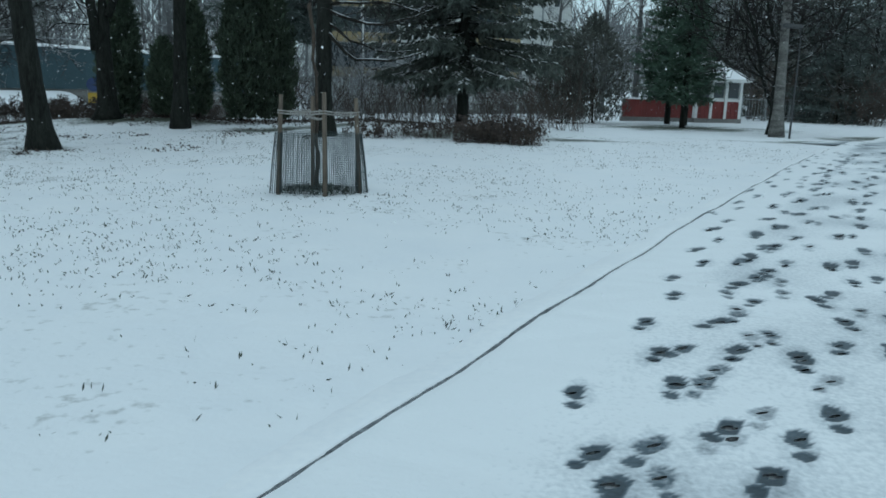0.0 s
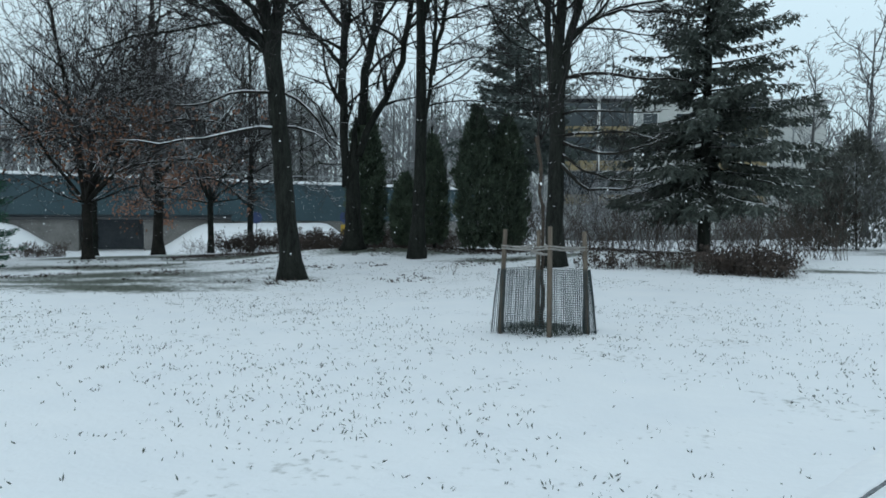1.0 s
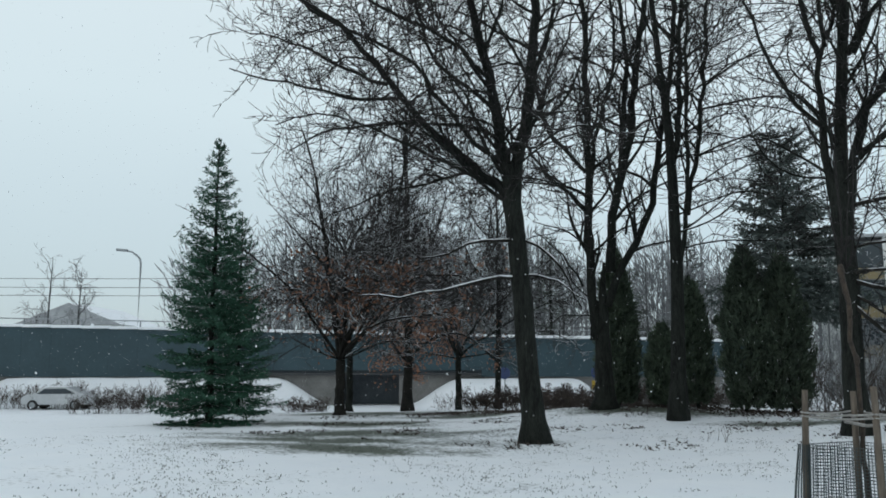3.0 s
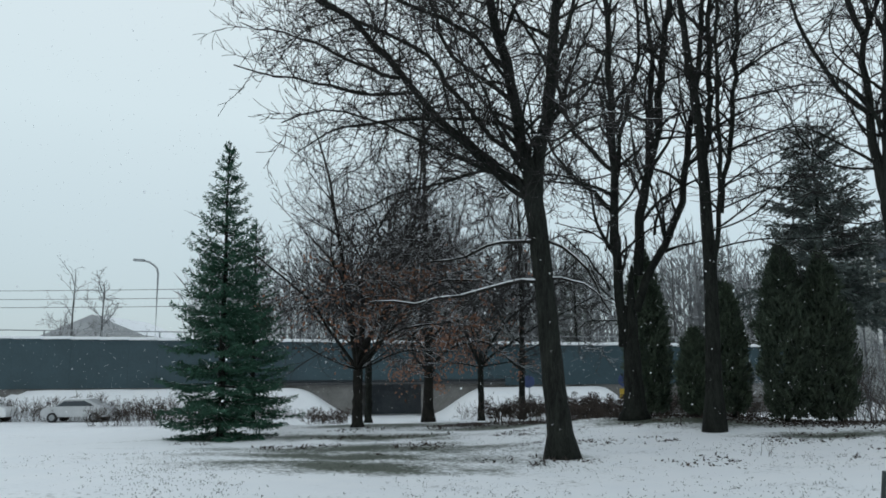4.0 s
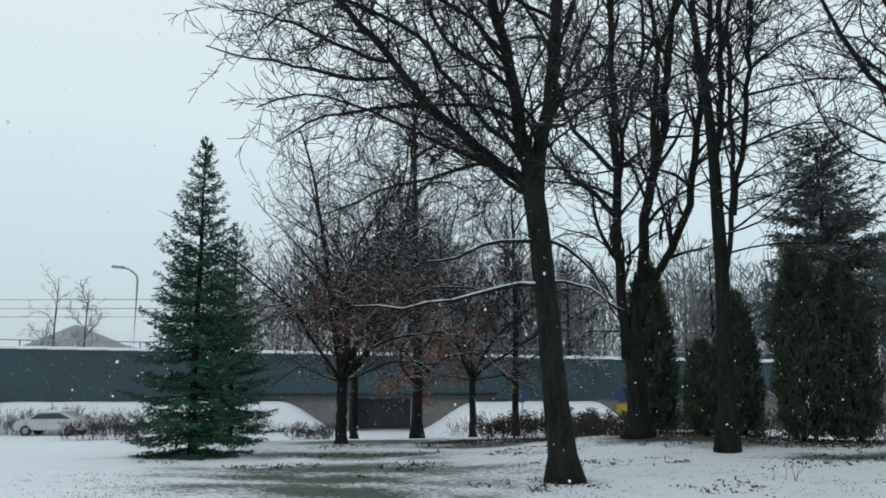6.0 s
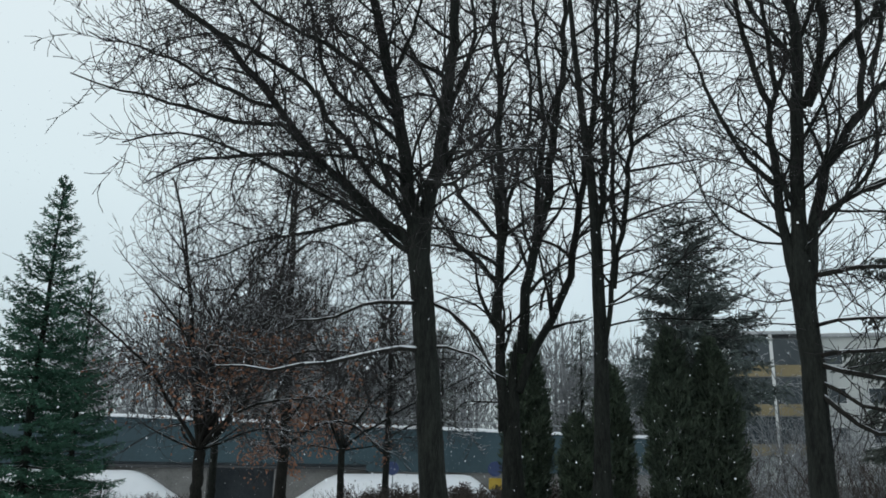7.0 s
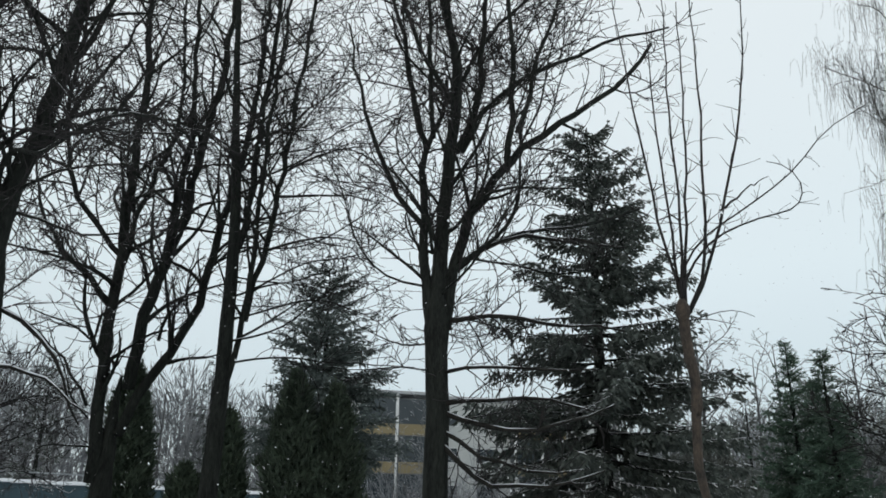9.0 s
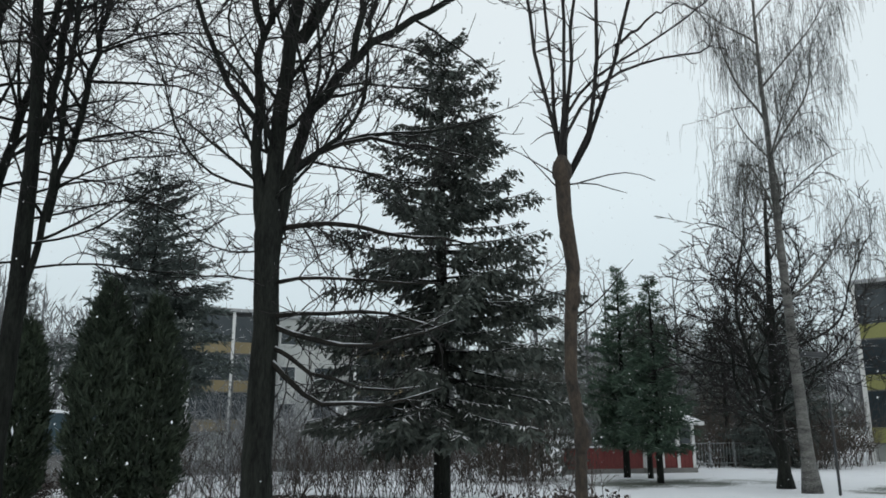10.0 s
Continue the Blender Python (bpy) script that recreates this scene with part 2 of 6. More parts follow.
def blades(name, p, d, length, width, mat, parent=None, rng=None, label="", up=None):
    """Many pointed, slightly folded leaves or needle tufts: p base, d direction, one each."""
    rng = rng or np.random.default_rng(1)
    n = len(p)
    d = d / (np.linalg.norm(d, axis=1)[:, None] + 1e-9)
    w = np.cross(d, rng.normal(size=(n, 3)) if up is None else up + rng.normal(size=(n, 3)) * 0.35)
    w /= np.linalg.norm(w, axis=1)[:, None] + 1e-9
    length, width = np.broadcast_to(length, n)[:, None], np.broadcast_to(width, n)[:, None]
    mid = p + d * length * 0.45
    v = np.stack([p, mid + w * width / 2, p + d * length, mid - w * width / 2], 1).reshape(-1, 3)
    f = np.arange(4 * n).reshape(n, 4)
    me = bpy.data.meshes.new(name)
    me.vertices.add(4 * n)
    me.vertices.foreach_set("co", v.ravel())
    me.loops.add(4 * n)
    me.loops.foreach_set("vertex_index", f.ravel())
    me.polygons.add(n)
    me.polygons.foreach_set("loop_start", np.arange(n) * 4)
    me.update(calc_edges=True)
    return link_mesh(name, me, mat, parent, label)


# ---------------------------------------------------------------- ground
BR0, BRE, BRN = np.array((-37.3, 44.6)), np.array((0.789, 0.614)), np.array((0.614, -0.789))


def edge_x(y):
    return -1.94 + 0.5587 * y + 0.0031 * np.maximum(0, y - 8) ** 2


def smooth(a, b, x):
    t = np.clip((x - a) / (b - a), 0, 1)
    return t * t * (3 - 2 * t)


def ground_z(x, y):
    x, y = np.asarray(x, float), np.asarray(y, float)
    s = -0.766 * x + 0.643 * y
    z = -0.20 * smooth(9, 16, y) * smooth(-2.5, -6, x) - 0.20 * smooth(17, 27, s) - 1.28 * smooth(28, 52, s)
    z = z + 0.40 * np.exp(-((x + 10.5) ** 2 + (y - 25.2) ** 2) / 14) + 0.22 * np.exp(-((x + 5) ** 2 + (y - 26) ** 2) / 20)
    z = z - 0.25 * smooth(24, 34, 0.35 * x + 0.94 * y) * smooth(-6, 4, x)
    q = (x - BR0[0]) * BRN[0] + (y - BR0[1]) * BRN[1]
    l = (x - BR0[0]) * BRE[0] + (y - BR0[1]) * BRE[1]
    gap = smooth(6.6, 2.3, np.abs(l - 0.1))
    wide = 2.0 + 4.0 * smooth(2, 6, l)
    z = z + (1.95 - 0.05 * smooth(-8, 4, l)) * smooth(wide, 0.3, np.abs(q + 4) - 4) * (1 - gap) * smooth(-60, -55, l) * smooth(17.5, 14.5, l)
    z = z + 0.02 * np.sin(1.3 * x + 0.6 * y) * np.cos(0.9 * y - 0.5 * x) + 0.008 * np.sin(4.1 * x - 2.2 * y) * np.sin(3.7 * y + 1.2 * x)
    return z + 0.2 * np.exp(-((x - 0.4) ** 2 + (y - 22.5) ** 2) / 9)


def gz(x, y):
    return float(ground_z(x, y))


def snow_ground_material():
    m = bpy.data.materials.new("snow_covered_lawn")
    m.use_nodes = True
    n, l = m.node_tree.nodes, m.node_tree.links
    bsdf = n["Principled BSDF"]
    bsdf.inputs["Roughness"].default_value = 0.6
    co = n.new("ShaderNodeTexCoord")

    def noise_tex(scale, detail=4.0):
        t = n.new("ShaderNodeTexNoise")
        t.inputs["Scale"].default_value, t.inputs["Detail"].default_value = scale, detail
        l.new(co.outputs["Object"], t.inputs["Vector"])
        return t.outputs[0]

    def math_(op, a, b, c=None):
        k = n.new("ShaderNodeMath")
        k.operation = op
        for i, q in enumerate((a, b, c)):
            if q is None:
                continue
            if isinstance(q, (int, float)):
                k.inputs[i].default_value = q
            else:
                l.new(q, k.inputs[i])
        return k.outputs[0]

    def spot(x, y, rx, ry, turn):
        mp = n.new("ShaderNodeMapping")
        mp.vector_type = "TEXTURE"
        mp.inputs["Location"].default_value = (x, y, 0)
        mp.inputs["Rotation"].default_value = (0, 0, radians(turn))
        mp.inputs["Scale"].default_value = (rx, ry, 1000)
        l.new(co.outputs["Object"], mp.inputs[0])
        ln = n.new("ShaderNodeVectorMath")
        ln.operation = "LENGTH"
        l.new(mp.outputs[0], ln.inputs[0])
        mr = n.new("ShaderNodeMapRange")
        mr.inputs["From Min"].default_value, mr.inputs["From Max"].default_value = 1.0, 0.15
        l.new(ln.outputs["Value"], mr.inputs[0])
        return mr.outputs[0]

    # thin-snow mask; its patch below the pines darkens the ground as painted shade
    bare = None
    for s in SPOTS:
        o = spot(*s)
        bare = o if bare is None else math_("MAXIMUM", bare, o)
    grain = math_("MULTIPLY_ADD", noise_tex(11.0, 8), 0.85, math_("MULTIPLY_ADD", noise_tex(0.8, 7), 0.80, -0.385))
    thin = math_("MULTIPLY_ADD", bare, 0.52, grain)
    mr = n.new("ShaderNodeMapRange")
    mr.inputs["From Min"].default_value, mr.inputs["From Max"].default_value = 0.58, 0.88
    l.new(thin, mr.inputs[0])
    snow_ramp = n.new("ShaderNodeValToRGB")
    snow_ramp.color_ramp.elements[0].color = (0.77, 0.80, 0.84, 1)
    snow_ramp.color_ramp.elements[1].color = (0.88, 0.89, 0.90, 1)
    l.new(noise_tex(1.3), snow_ramp.inputs[0])
    grass_ramp = n.new("ShaderNodeValToRGB")
    grass_ramp.color_ramp.elements[0].color = (0.030, 0.042, 0.030, 1)
    grass_ramp.color_ramp.elements[1].color = (0.10, 0.115, 0.082, 1)
    l.new(noise_tex(23.0), grass_ramp.inputs[0])
    mx = n.new("ShaderNodeMix")
    mx.data_type = "RGBA"
    l.new(mr.outputs[0], mx.inputs[0])
    l.new(snow_ramp.outputs[0], mx.inputs[6])
    l.new(grass_ramp.outputs[0], mx.inputs[7])
    l.new(mx.outputs[2], bsdf.inputs["Base Color"])
    bp = n.new("ShaderNodeBump")
    bp.inputs["Strength"].default_value, bp.inputs["Distance"].default_value = 0.5, 0.03
    l.new(math_("MULTIPLY_ADD", noise_tex(26.0, 5), 0.35, noise_tex(5.0, 5)), bp.inputs["Height"])
    l.new(bp.outputs[0], bsdf.inputs["Normal"])
    return m


# thin snow under the crowns, and at (10.5, 35.0) the pines' shade painted likewise: x, y, half lengths, turn
SPOTS = [(-11.8, 14.6, 4.8, 2.2, 30), (-10.6, 12.9, 4.4, 2.0, 30), (-13.0, 16.4, 5.4, 2.6, 30), (-8.6, 16.8, 1.2, 0.8, 0), (-16.5, 19.5, 5.0, 2.4, 25), (-19.5, 17.0, 2.2, 1.4, 30),
         (-19.5, 24.0, 6.0, 3.0, 30), (-14.0, 24.0, 5.0, 2.2, 25), (-9.0, 24.0, 5.0, 2.0, 10), (-4.0, 22.5, 4.0, 1.2, 8), (0.6, 20.6, 3.4, 1.6, 8), (10.5, 35.0, 6.5, 3.4, 10),
         (-1.65, 10.15, 0.60, 0.5, 0), (3.4, 20.2, 2.0, 0.6, 12), (12.5, 24.0, 7.0, 1.0, 20), (16.0, 30.0, 5.0, 1.6, 40)]


def build_ground():
    def axis(c):
        near = np.arange(-44, 44.01, 0.55)
        far = 44 * np.exp(np.linspace(0, math.log(1500 / 44), 46))[1:]
        return np.concatenate([-far[::-1], near, far]) + c
    xs, ys = axis(-12), axis(24)
    X, Y = np.meshgrid(xs, ys)
    Z = ground_z(X, Y)
    nx, ny = len(xs), len(ys)
    idx = np.arange(nx * ny).reshape(ny, nx)
    f = np.stack([idx[:-1, :-1], idx[:-1, 1:], idx[1:, 1:], idx[1:, :-1]], -1).reshape(-1, 4)
    ob = from_arrays("ground", np.stack([X, Y, Z], -1).reshape(-1, 3).tolist(), f.tolist(), snow_ground_material(), smooth=True)
    tagged(ob, "lawn and footpath under a thin layer of fresh snow", "ground", kind="structure")


build_ground()


# ---------------------------------------------------------------- trees
UP = np.array((0.0, 0.0, 1.0))


def unit(v):
    return v / (np.linalg.norm(v) + 1e-9)


def heading(az, el):
    a, e = radians(az), radians(el)
    return np.array((math.cos(a) * math.cos(e), math.sin(a) * math.cos(e), math.sin(e)))


class Grower:
    """Grows a bare crown: limbs (thick) and twigs (thin) go to two meshes."""

    def __init__(self, seed, levels=4, density=(1.3, 2.2, 3.2, 4.0), spread=48, wobble=0.16, lift=0.06, shrink=0.5, droop=0.0, rmin=0.0095, seg=0.32, thin=(0.36, 0.58), rise=0.05, stub=None):
        self.stub = 0.37 * seg if stub is None else stub
        self.rise = rise
        self.thin = thin
        self.rng = np.random.default_rng(seed)
        self.seg, self.levels, self.density, self.spread, self.wobble, self.lift, self.shrink, self.droop, self.rmin = seg, levels, density, spread, wobble, lift, shrink, droop, rmin
        self.limbs, self.twigs, self.tips = Tubes(), Tubes(), []

    def grow(self, p, d, r, length, level, lift=None, end=0.3, first=0.22):
        rng = self.rng
        lift = self.lift if lift is None else lift
        n = max(3 if level > 1 else 2, min(14, int(length / (self.seg if level < 2 else 0.75 * self.seg)) + 1))
        step = length / n
        pts, dirs = [np.array(p, float)], [unit(np.array(d, float))]
        curl = rng.normal(size=3) * (0.5 if level < 2 else 0.95)
        for i in range(n):
            curl = 0.7 * curl + rng.normal(size=3) * 0.55 if level < 2 else 0.85 * curl + rng.normal(size=3) * 0.42
            nd = dirs[-1] + curl * self.wobble * (0.7, 1.1, 1.3, 1.4, 1.4, 1.4)[level] + UP * (lift if level < 2 else self.rise - (self.droop if level > 2 else 0.0))
            dirs.append(unit(nd))
            pts.append(pts[-1] + dirs[-1] * step)
        return self.bear(pts, dirs, r, length, level, end, first)

    def along(self, line, r, level=0, end=0.25, first=0.12):
        """A stem that follows a few given turns."""
        line = np.array(line, float)
        h = np.concatenate([[0], np.cumsum(np.linalg.norm(np.diff(line, axis=0), axis=1))])
        n = max(12 if r < 0.012 else 6, int(h[-1] / 0.42))
        u = np.linspace(0, h[-1], n + 1)
        pts = np.stack([np.interp(u, h, line[:, i]) for i in range(3)], 1)
        for _ in range(2):
            pts[1:-1] = 0.25 * pts[:-2] + 0.5 * pts[1:-1] + 0.25 * pts[2:]
        pts[1:] += self.rng.normal(size=(n, 3)) * min(0.03 if level == 0 else 0.05, 0.6 * r)
        dirs = [unit(v) for v in np.gradient(pts, axis=0)]
        return self.bear(list(pts), dirs, r, float(h[-1]), level, max(end, 0.30), first, short=min(1.0, 6.0 / h[-1]), power=1.15)

    def bear(self, pts, dirs, r, length, level, end, first, short=1.0, power=0.8):
        """Draws a branch and grows its side branches."""
        rng, n = self.rng, len(pts) - 1
        radii = np.maximum(r * (1 - (1 - end) * np.linspace(0, 1, n + 1) ** power), self.rmin * 0.7)
        (self.limbs if level < 2 else self.twigs).add(pts, radii, (8, 5, 3, 3, 3, 3)[level])
        if level >= self.levels:
            self.tips.append(pts[-1])
            return pts
        count = int(length * self.density[min(level, len(self.density) - 1)] + rng.random())
        for k in range(count):
            f = first + (1 - first) * (k + rng.random()) / max(count, 1)
            i = min(int(f * n), n - 1)
            q, base, rr = pts[i], dirs[i], radii[i]
            side = unit(np.cross(base, rng.normal(size=3)))
            ang = radians(self.spread * rng.uniform(0.65, 1.25) * (1.0 if level < 2 else 0.82))
            cd = base * math.cos(ang) + side * math.sin(ang)
            cl = length * short * self.shrink * rng.uniform(0.55, 1.2) * (1.12 - 0.55 * f)
            if cl > self.stub:
                self.grow(q, cd, max(rr * rng.uniform(*self.thin), self.rmin), cl, level + 1)
        return pts


def bare_tree(name, x, y, label, seed, trunk, limbs, bark="bark", twig="twig", levels=4, density=(1.3, 2.2, 3.2, 4.0), category="tree", group="bare trees", trunk_only=False, stems=(), snowy=(), dusting="bark_snow", across=0.0, **kw):
    """trunk: (dx, dy, z, radius) stations; limbs: (station 0..1 up the trunk, azimuth, elevation, length, radius, lift)."""
    z = gz(x, y)
    tree = thing(name, x, y, z, label, category, group)
    g = Grower(seed, levels, density, **kw)
    st = np.array(trunk, float)
    us = np.linspace(0, 1, 16)
    hs = np.linspace(0, 1, len(st))
    line = np.stack([np.interp(us, hs, st[:, i]) for i in range(4)], 1)
    line[1:-1, :3] = 0.25 * line[:-2, :3] + 0.5 * line[1:-1, :3] + 0.25 * line[2:, :3]
    line[1:, :2] += g.rng.normal(size=(15, 2)) * 0.012
    rad = line[:, 3].copy()
    rad[0] *= 1.65
    rad[1] *= 1.06
    line[0, 2] -= 0.14
    g.limbs.add(line[:, :3], rad, 12)
    if trunk_only:
        for kz, ku, kr in ((1.44, 0.004, 0.026), (1.86, 0.009, 0.017), (2.05, -0.008, 0.018), (2.23, 0.0, 0.031)):
            kx, ky = (float(np.interp(kz, line[:, 2], line[:, i])) for i in (0, 1))
            g.limbs.add([(kx, ky, kz - 0.05), (kx + ku, ky - 0.003, kz - 0.018), (kx + ku, ky - 0.003, kz + 0.016), (kx, ky, kz + 0.05)], (0.012, kr, kr * 0.95, 0.012), 9)
        g.limbs.part("trunk", M[bark], tree, "reddish peeling bark")
        g.limbs, bark = Tubes(), "twig"
    for f, az, el, length, r, lift in limbs:
        p = np.array([np.interp(f, us, line[:, i]) for i in range(3)])
        g.grow(p, heading(az, el), r, length, 1 if r < 0.09 else 0, lift=lift, first=0.18)
    # stems: radius, then (sideways, towards the path, height) turns; across is the sideways direction
    ca, sa = math.cos(radians(across)), math.sin(radians(across))
    for r, *turns in stems:
        g.along([(u * ca + v * sa, u * sa - v * ca, h) for u, v, h in turns], r, 0 if r >= 0.06 else 1)
    for r, *turns in snowy:
        plain, g.limbs = g.limbs, Tubes()
        g.along([(u * ca + v * sa, u * sa - v * ca, h) for u, v, h in turns], r, 1)
        g.limbs.part("snowy_limb", M[dusting], tree, "low limb with snow lying along it")
        g.limbs = plain
    g.limbs.part("crown_limb" if trunk_only else "trunk", M[bark], tree)
    g.twigs.part("crown", M[twig], tree)
    return tree, g


def conifer(name, x, y, height, radius, label, seed, mat="spruce", skirt=0.35, droop=0.25, whorl=0.24, per=9, tuft=0.26, lean=(0, 0), sparse=1.0, group="conifers", snow=0.05, hang=0.0, profile=0.85, k=5, fine=(0.35, 0.75), slim=0.10):
    rng = np.random.default_rng(seed)
    tree = thing(name, x, y, gz(x, y), label, "conifer", group)
    t = Tubes()
    hs = np.linspace(-0.1, height, 12)
    t.add(np.stack([lean[0] * hs / height, lean[1] * hs / height, hs], 1), 0.022 * height * (1 - hs / height) ** 0.8 * 0.75 + 0.012, 8)
    P, D, L = [], [], []
    z = skirt
    while z < height - 0.1:
        f = (z - skirt) / (height - skirt)
        reach = radius * (1 - f) ** profile * (0.55 + 0.45 * min(1.0, f / 0.08)) + 0.10
        for k in range(max(4, int(per * (0.5 + 0.5 * (1 - f))))):
            az = rng.uniform(0, 2 * math.pi)
            ln = reach * rng.uniform(0.55, 1.12)
            out = np.array((math.cos(az), math.sin(az), 0))
            sl = -droop * (1 - f) * rng.uniform(0.6, 1.4) + 0.55 * f
            s = np.linspace(0, 1, 7)
            zz = z + rng.uniform(-0.1, 0.1) + ln * (sl * s + 0.28 * droop * s ** 3)
            base = np.stack([lean[0] * z / height + out[0] * ln * s, lean[1] * z / height + out[1] * ln * s, zz], 1)
            t.add(base, np.linspace(0.012 + 0.010 * ln, 0.004, 7), 3)
            m = int(ln / 0.085 * sparse) + 4
            for sgn in (-1, 1):
                u = rng.uniform(0.12, 1, m)
                b = np.stack([np.interp(u, s, base[:, i]) for i in range(3)], 1)
                ax = unit(base[-1] - base[0])
                cr = np.cross(ax, UP)
                dd = ax[None] * rng.uniform(0.35, 1.0, (m, 1)) + cr[None] * sgn * rng.uniform(0.3, 1.0, (m, 1)) + UP[None] * rng.uniform(-0.55 - hang, 0.2 - hang, (m, 1))
                P.append(b)
                D.append(dd)
                L.append(tuft * rng.uniform(0.6, 1.25, m) * (0.55 + 0.6 * (1 - f)))
        z += whorl * rng.uniform(0.75, 1.2) * (0.75 + 0.4 * (1 - f))
    P, D, L = np.concatenate(P), np.concatenate(D), np.concatenate(L)
    t.part("trunk", M["bark"], tree)
    # each twig is a fan of narrow tufts
    D = D / np.linalg.norm(D, axis=1)[:, None]
    off = rng.uniform(0, 0.75, (len(P), k))
    p = (P[:, None] + D[:, None] * (off * L[:, None])[..., None]).reshape(-1, 3)
    d = (D[:, None] + rng.normal(size=(len(P), k, 3)) * 0.42).reshape(-1, 3)
    ll = (L[:, None] * rng.uniform(*fine, (len(P), k))).ravel()
    tagged(blades("needles", p, d, ll, 0.022 + slim * ll, M[mat], tree, rng), kind="stuff")
    if snow:
        pick = rng.random(len(P)) < snow * 2
        flat = D[pick] * np.array((1, 1, 0.35))
        tagged(blades("snow", P[pick] + UP * 0.02, flat, L[pick] * 0.6, 0.028, M["snow"], tree, rng, up=UP), kind="stuff")
    return tree


def young_spruce(name, x, y, height, radius, label, seed, group="conifers", step=0.38, power=0.80, dense=1.0, bare=0.12):
    """A young spruce: tiers of boughs with flat side sprays, a bare leading shoot, boughs that lift at the top and sag below."""
    rng = np.random.default_rng(seed)
    tree = thing(name, x, y, gz(x, y), label, "conifer", group)
    t = Tubes()
    hs = np.linspace(-0.1, height, 14)
    t.add(np.stack([0.03 * np.sin(hs), 0.03 * np.cos(1.3 * hs), hs], 1), 0.105 * np.clip(1 - hs / height, 0, 1) + 0.010, 8)
    P, D, L, W = [], [], [], []

    def dress(a, b, size):
        n = max(4, int(np.linalg.norm(b - a) / 0.026 * dense))
        u = rng.random((n, 1))
        ax = unit(b - a)
        P.append(a + (b - a) * u)
        D.append(ax * rng.uniform(0.5, 1.1, (n, 1)) + rng.normal(size=(n, 3)) * np.array((0.6, 0.6, 0.38)))
        L.append(rng.uniform(0.6, 1.15, n) * size)
        W.append(rng.uniform(0.022, 0.040, n))

    tier, z = 0, bare
    while z < height - 0.12:
        f = z / height
        reach = radius * (1 - f) ** power * (0.72 + 0.28 * min(1.0, f / 0.10)) + 0.03
        turn = rng.uniform(0, 2 * math.pi)
        count = 9 if f < 0.55 else (7 if f < 0.85 else 5)
        for k in range(2 * count if f < 0.6 else count + 2):
            main = k < count
            az = turn + 2 * math.pi * k / count + rng.normal() * 0.22
            ln = reach * (rng.uniform(0.72, 1.08) if main else rng.uniform(0.30, 0.70))
            zz = z + (rng.normal() * 0.05 if main else rng.uniform(0.1, 0.9) * step)
            out = np.array((math.cos(az), math.sin(az), 0.0))
            cross = np.array((-out[1], out[0], 0.0))
            slope = 0.75 * f ** 1.5 - 0.30 * (1 - f) + rng.normal() * 0.06
            q = np.linspace(0, 1, 7)
            line = out[None] * (ln * q)[:, None] + cross[None] * (rng.normal() * 0.06 * ln * q ** 2)[:, None]
            line[:, 2] = np.maximum(zz + ln * (slope * q + 0.20 * q ** 3), 0.06)
            t.add(line, np.linspace(0.008 + 0.008 * ln, 0.004, 7), 4)
            for a, b in zip(line[1:-1], line[2:]):
                dress(a, b, 0.125)
            m = int(ln / 0.070) + 1
            for j in range(m):
                u = 0.22 + 0.76 * (j + rng.random()) / m
                a = np.array([np.interp(u, q, line[:, i]) for i in range(3)])
                sl = min(0.42 * ln + 0.05, 0.62) * (1.12 - u) ** 0.7 * rng.uniform(0.6, 1.15)
                b = a + unit(out * 0.75 + cross * (1 if j % 2 else -1) * rng.uniform(0.5, 1.0) - UP * rng.uniform(0.0, 0.45) * (1 - f)) * sl
                b[2] = max(b[2], 0.05)
                dress(a, b, 0.125)
        z += step * rng.uniform(0.85, 1.15) * (0.72 + 0.5 * (1 - f))
        tier += 1
    for hz in np.arange(height - 0.9, height, 0.05):
        dress(np.array((0, 0, hz)), np.array((0, 0, hz + 0.06)), 0.08)
    P, D, L, W = np.concatenate(P), np.concatenate(D), np.concatenate(L), np.concatenate(W)
    t.part("trunk", M["bark"], tree)
    tagged(blades("needles", P, D, L, W, M["spruce"], tree, rng), kind="stuff")
    low = np.flatnonzero((P[:, 2] < 0.45 * height) & (rng.random(len(P)) < 0.008))
    tagged(blades("snow", P[low] + UP * 0.025, D[low] * np.array((1, 1, 0.2)), 0.13, 0.05, M["snow"], tree, rng, up=UP), kind="stuff")
    return tree


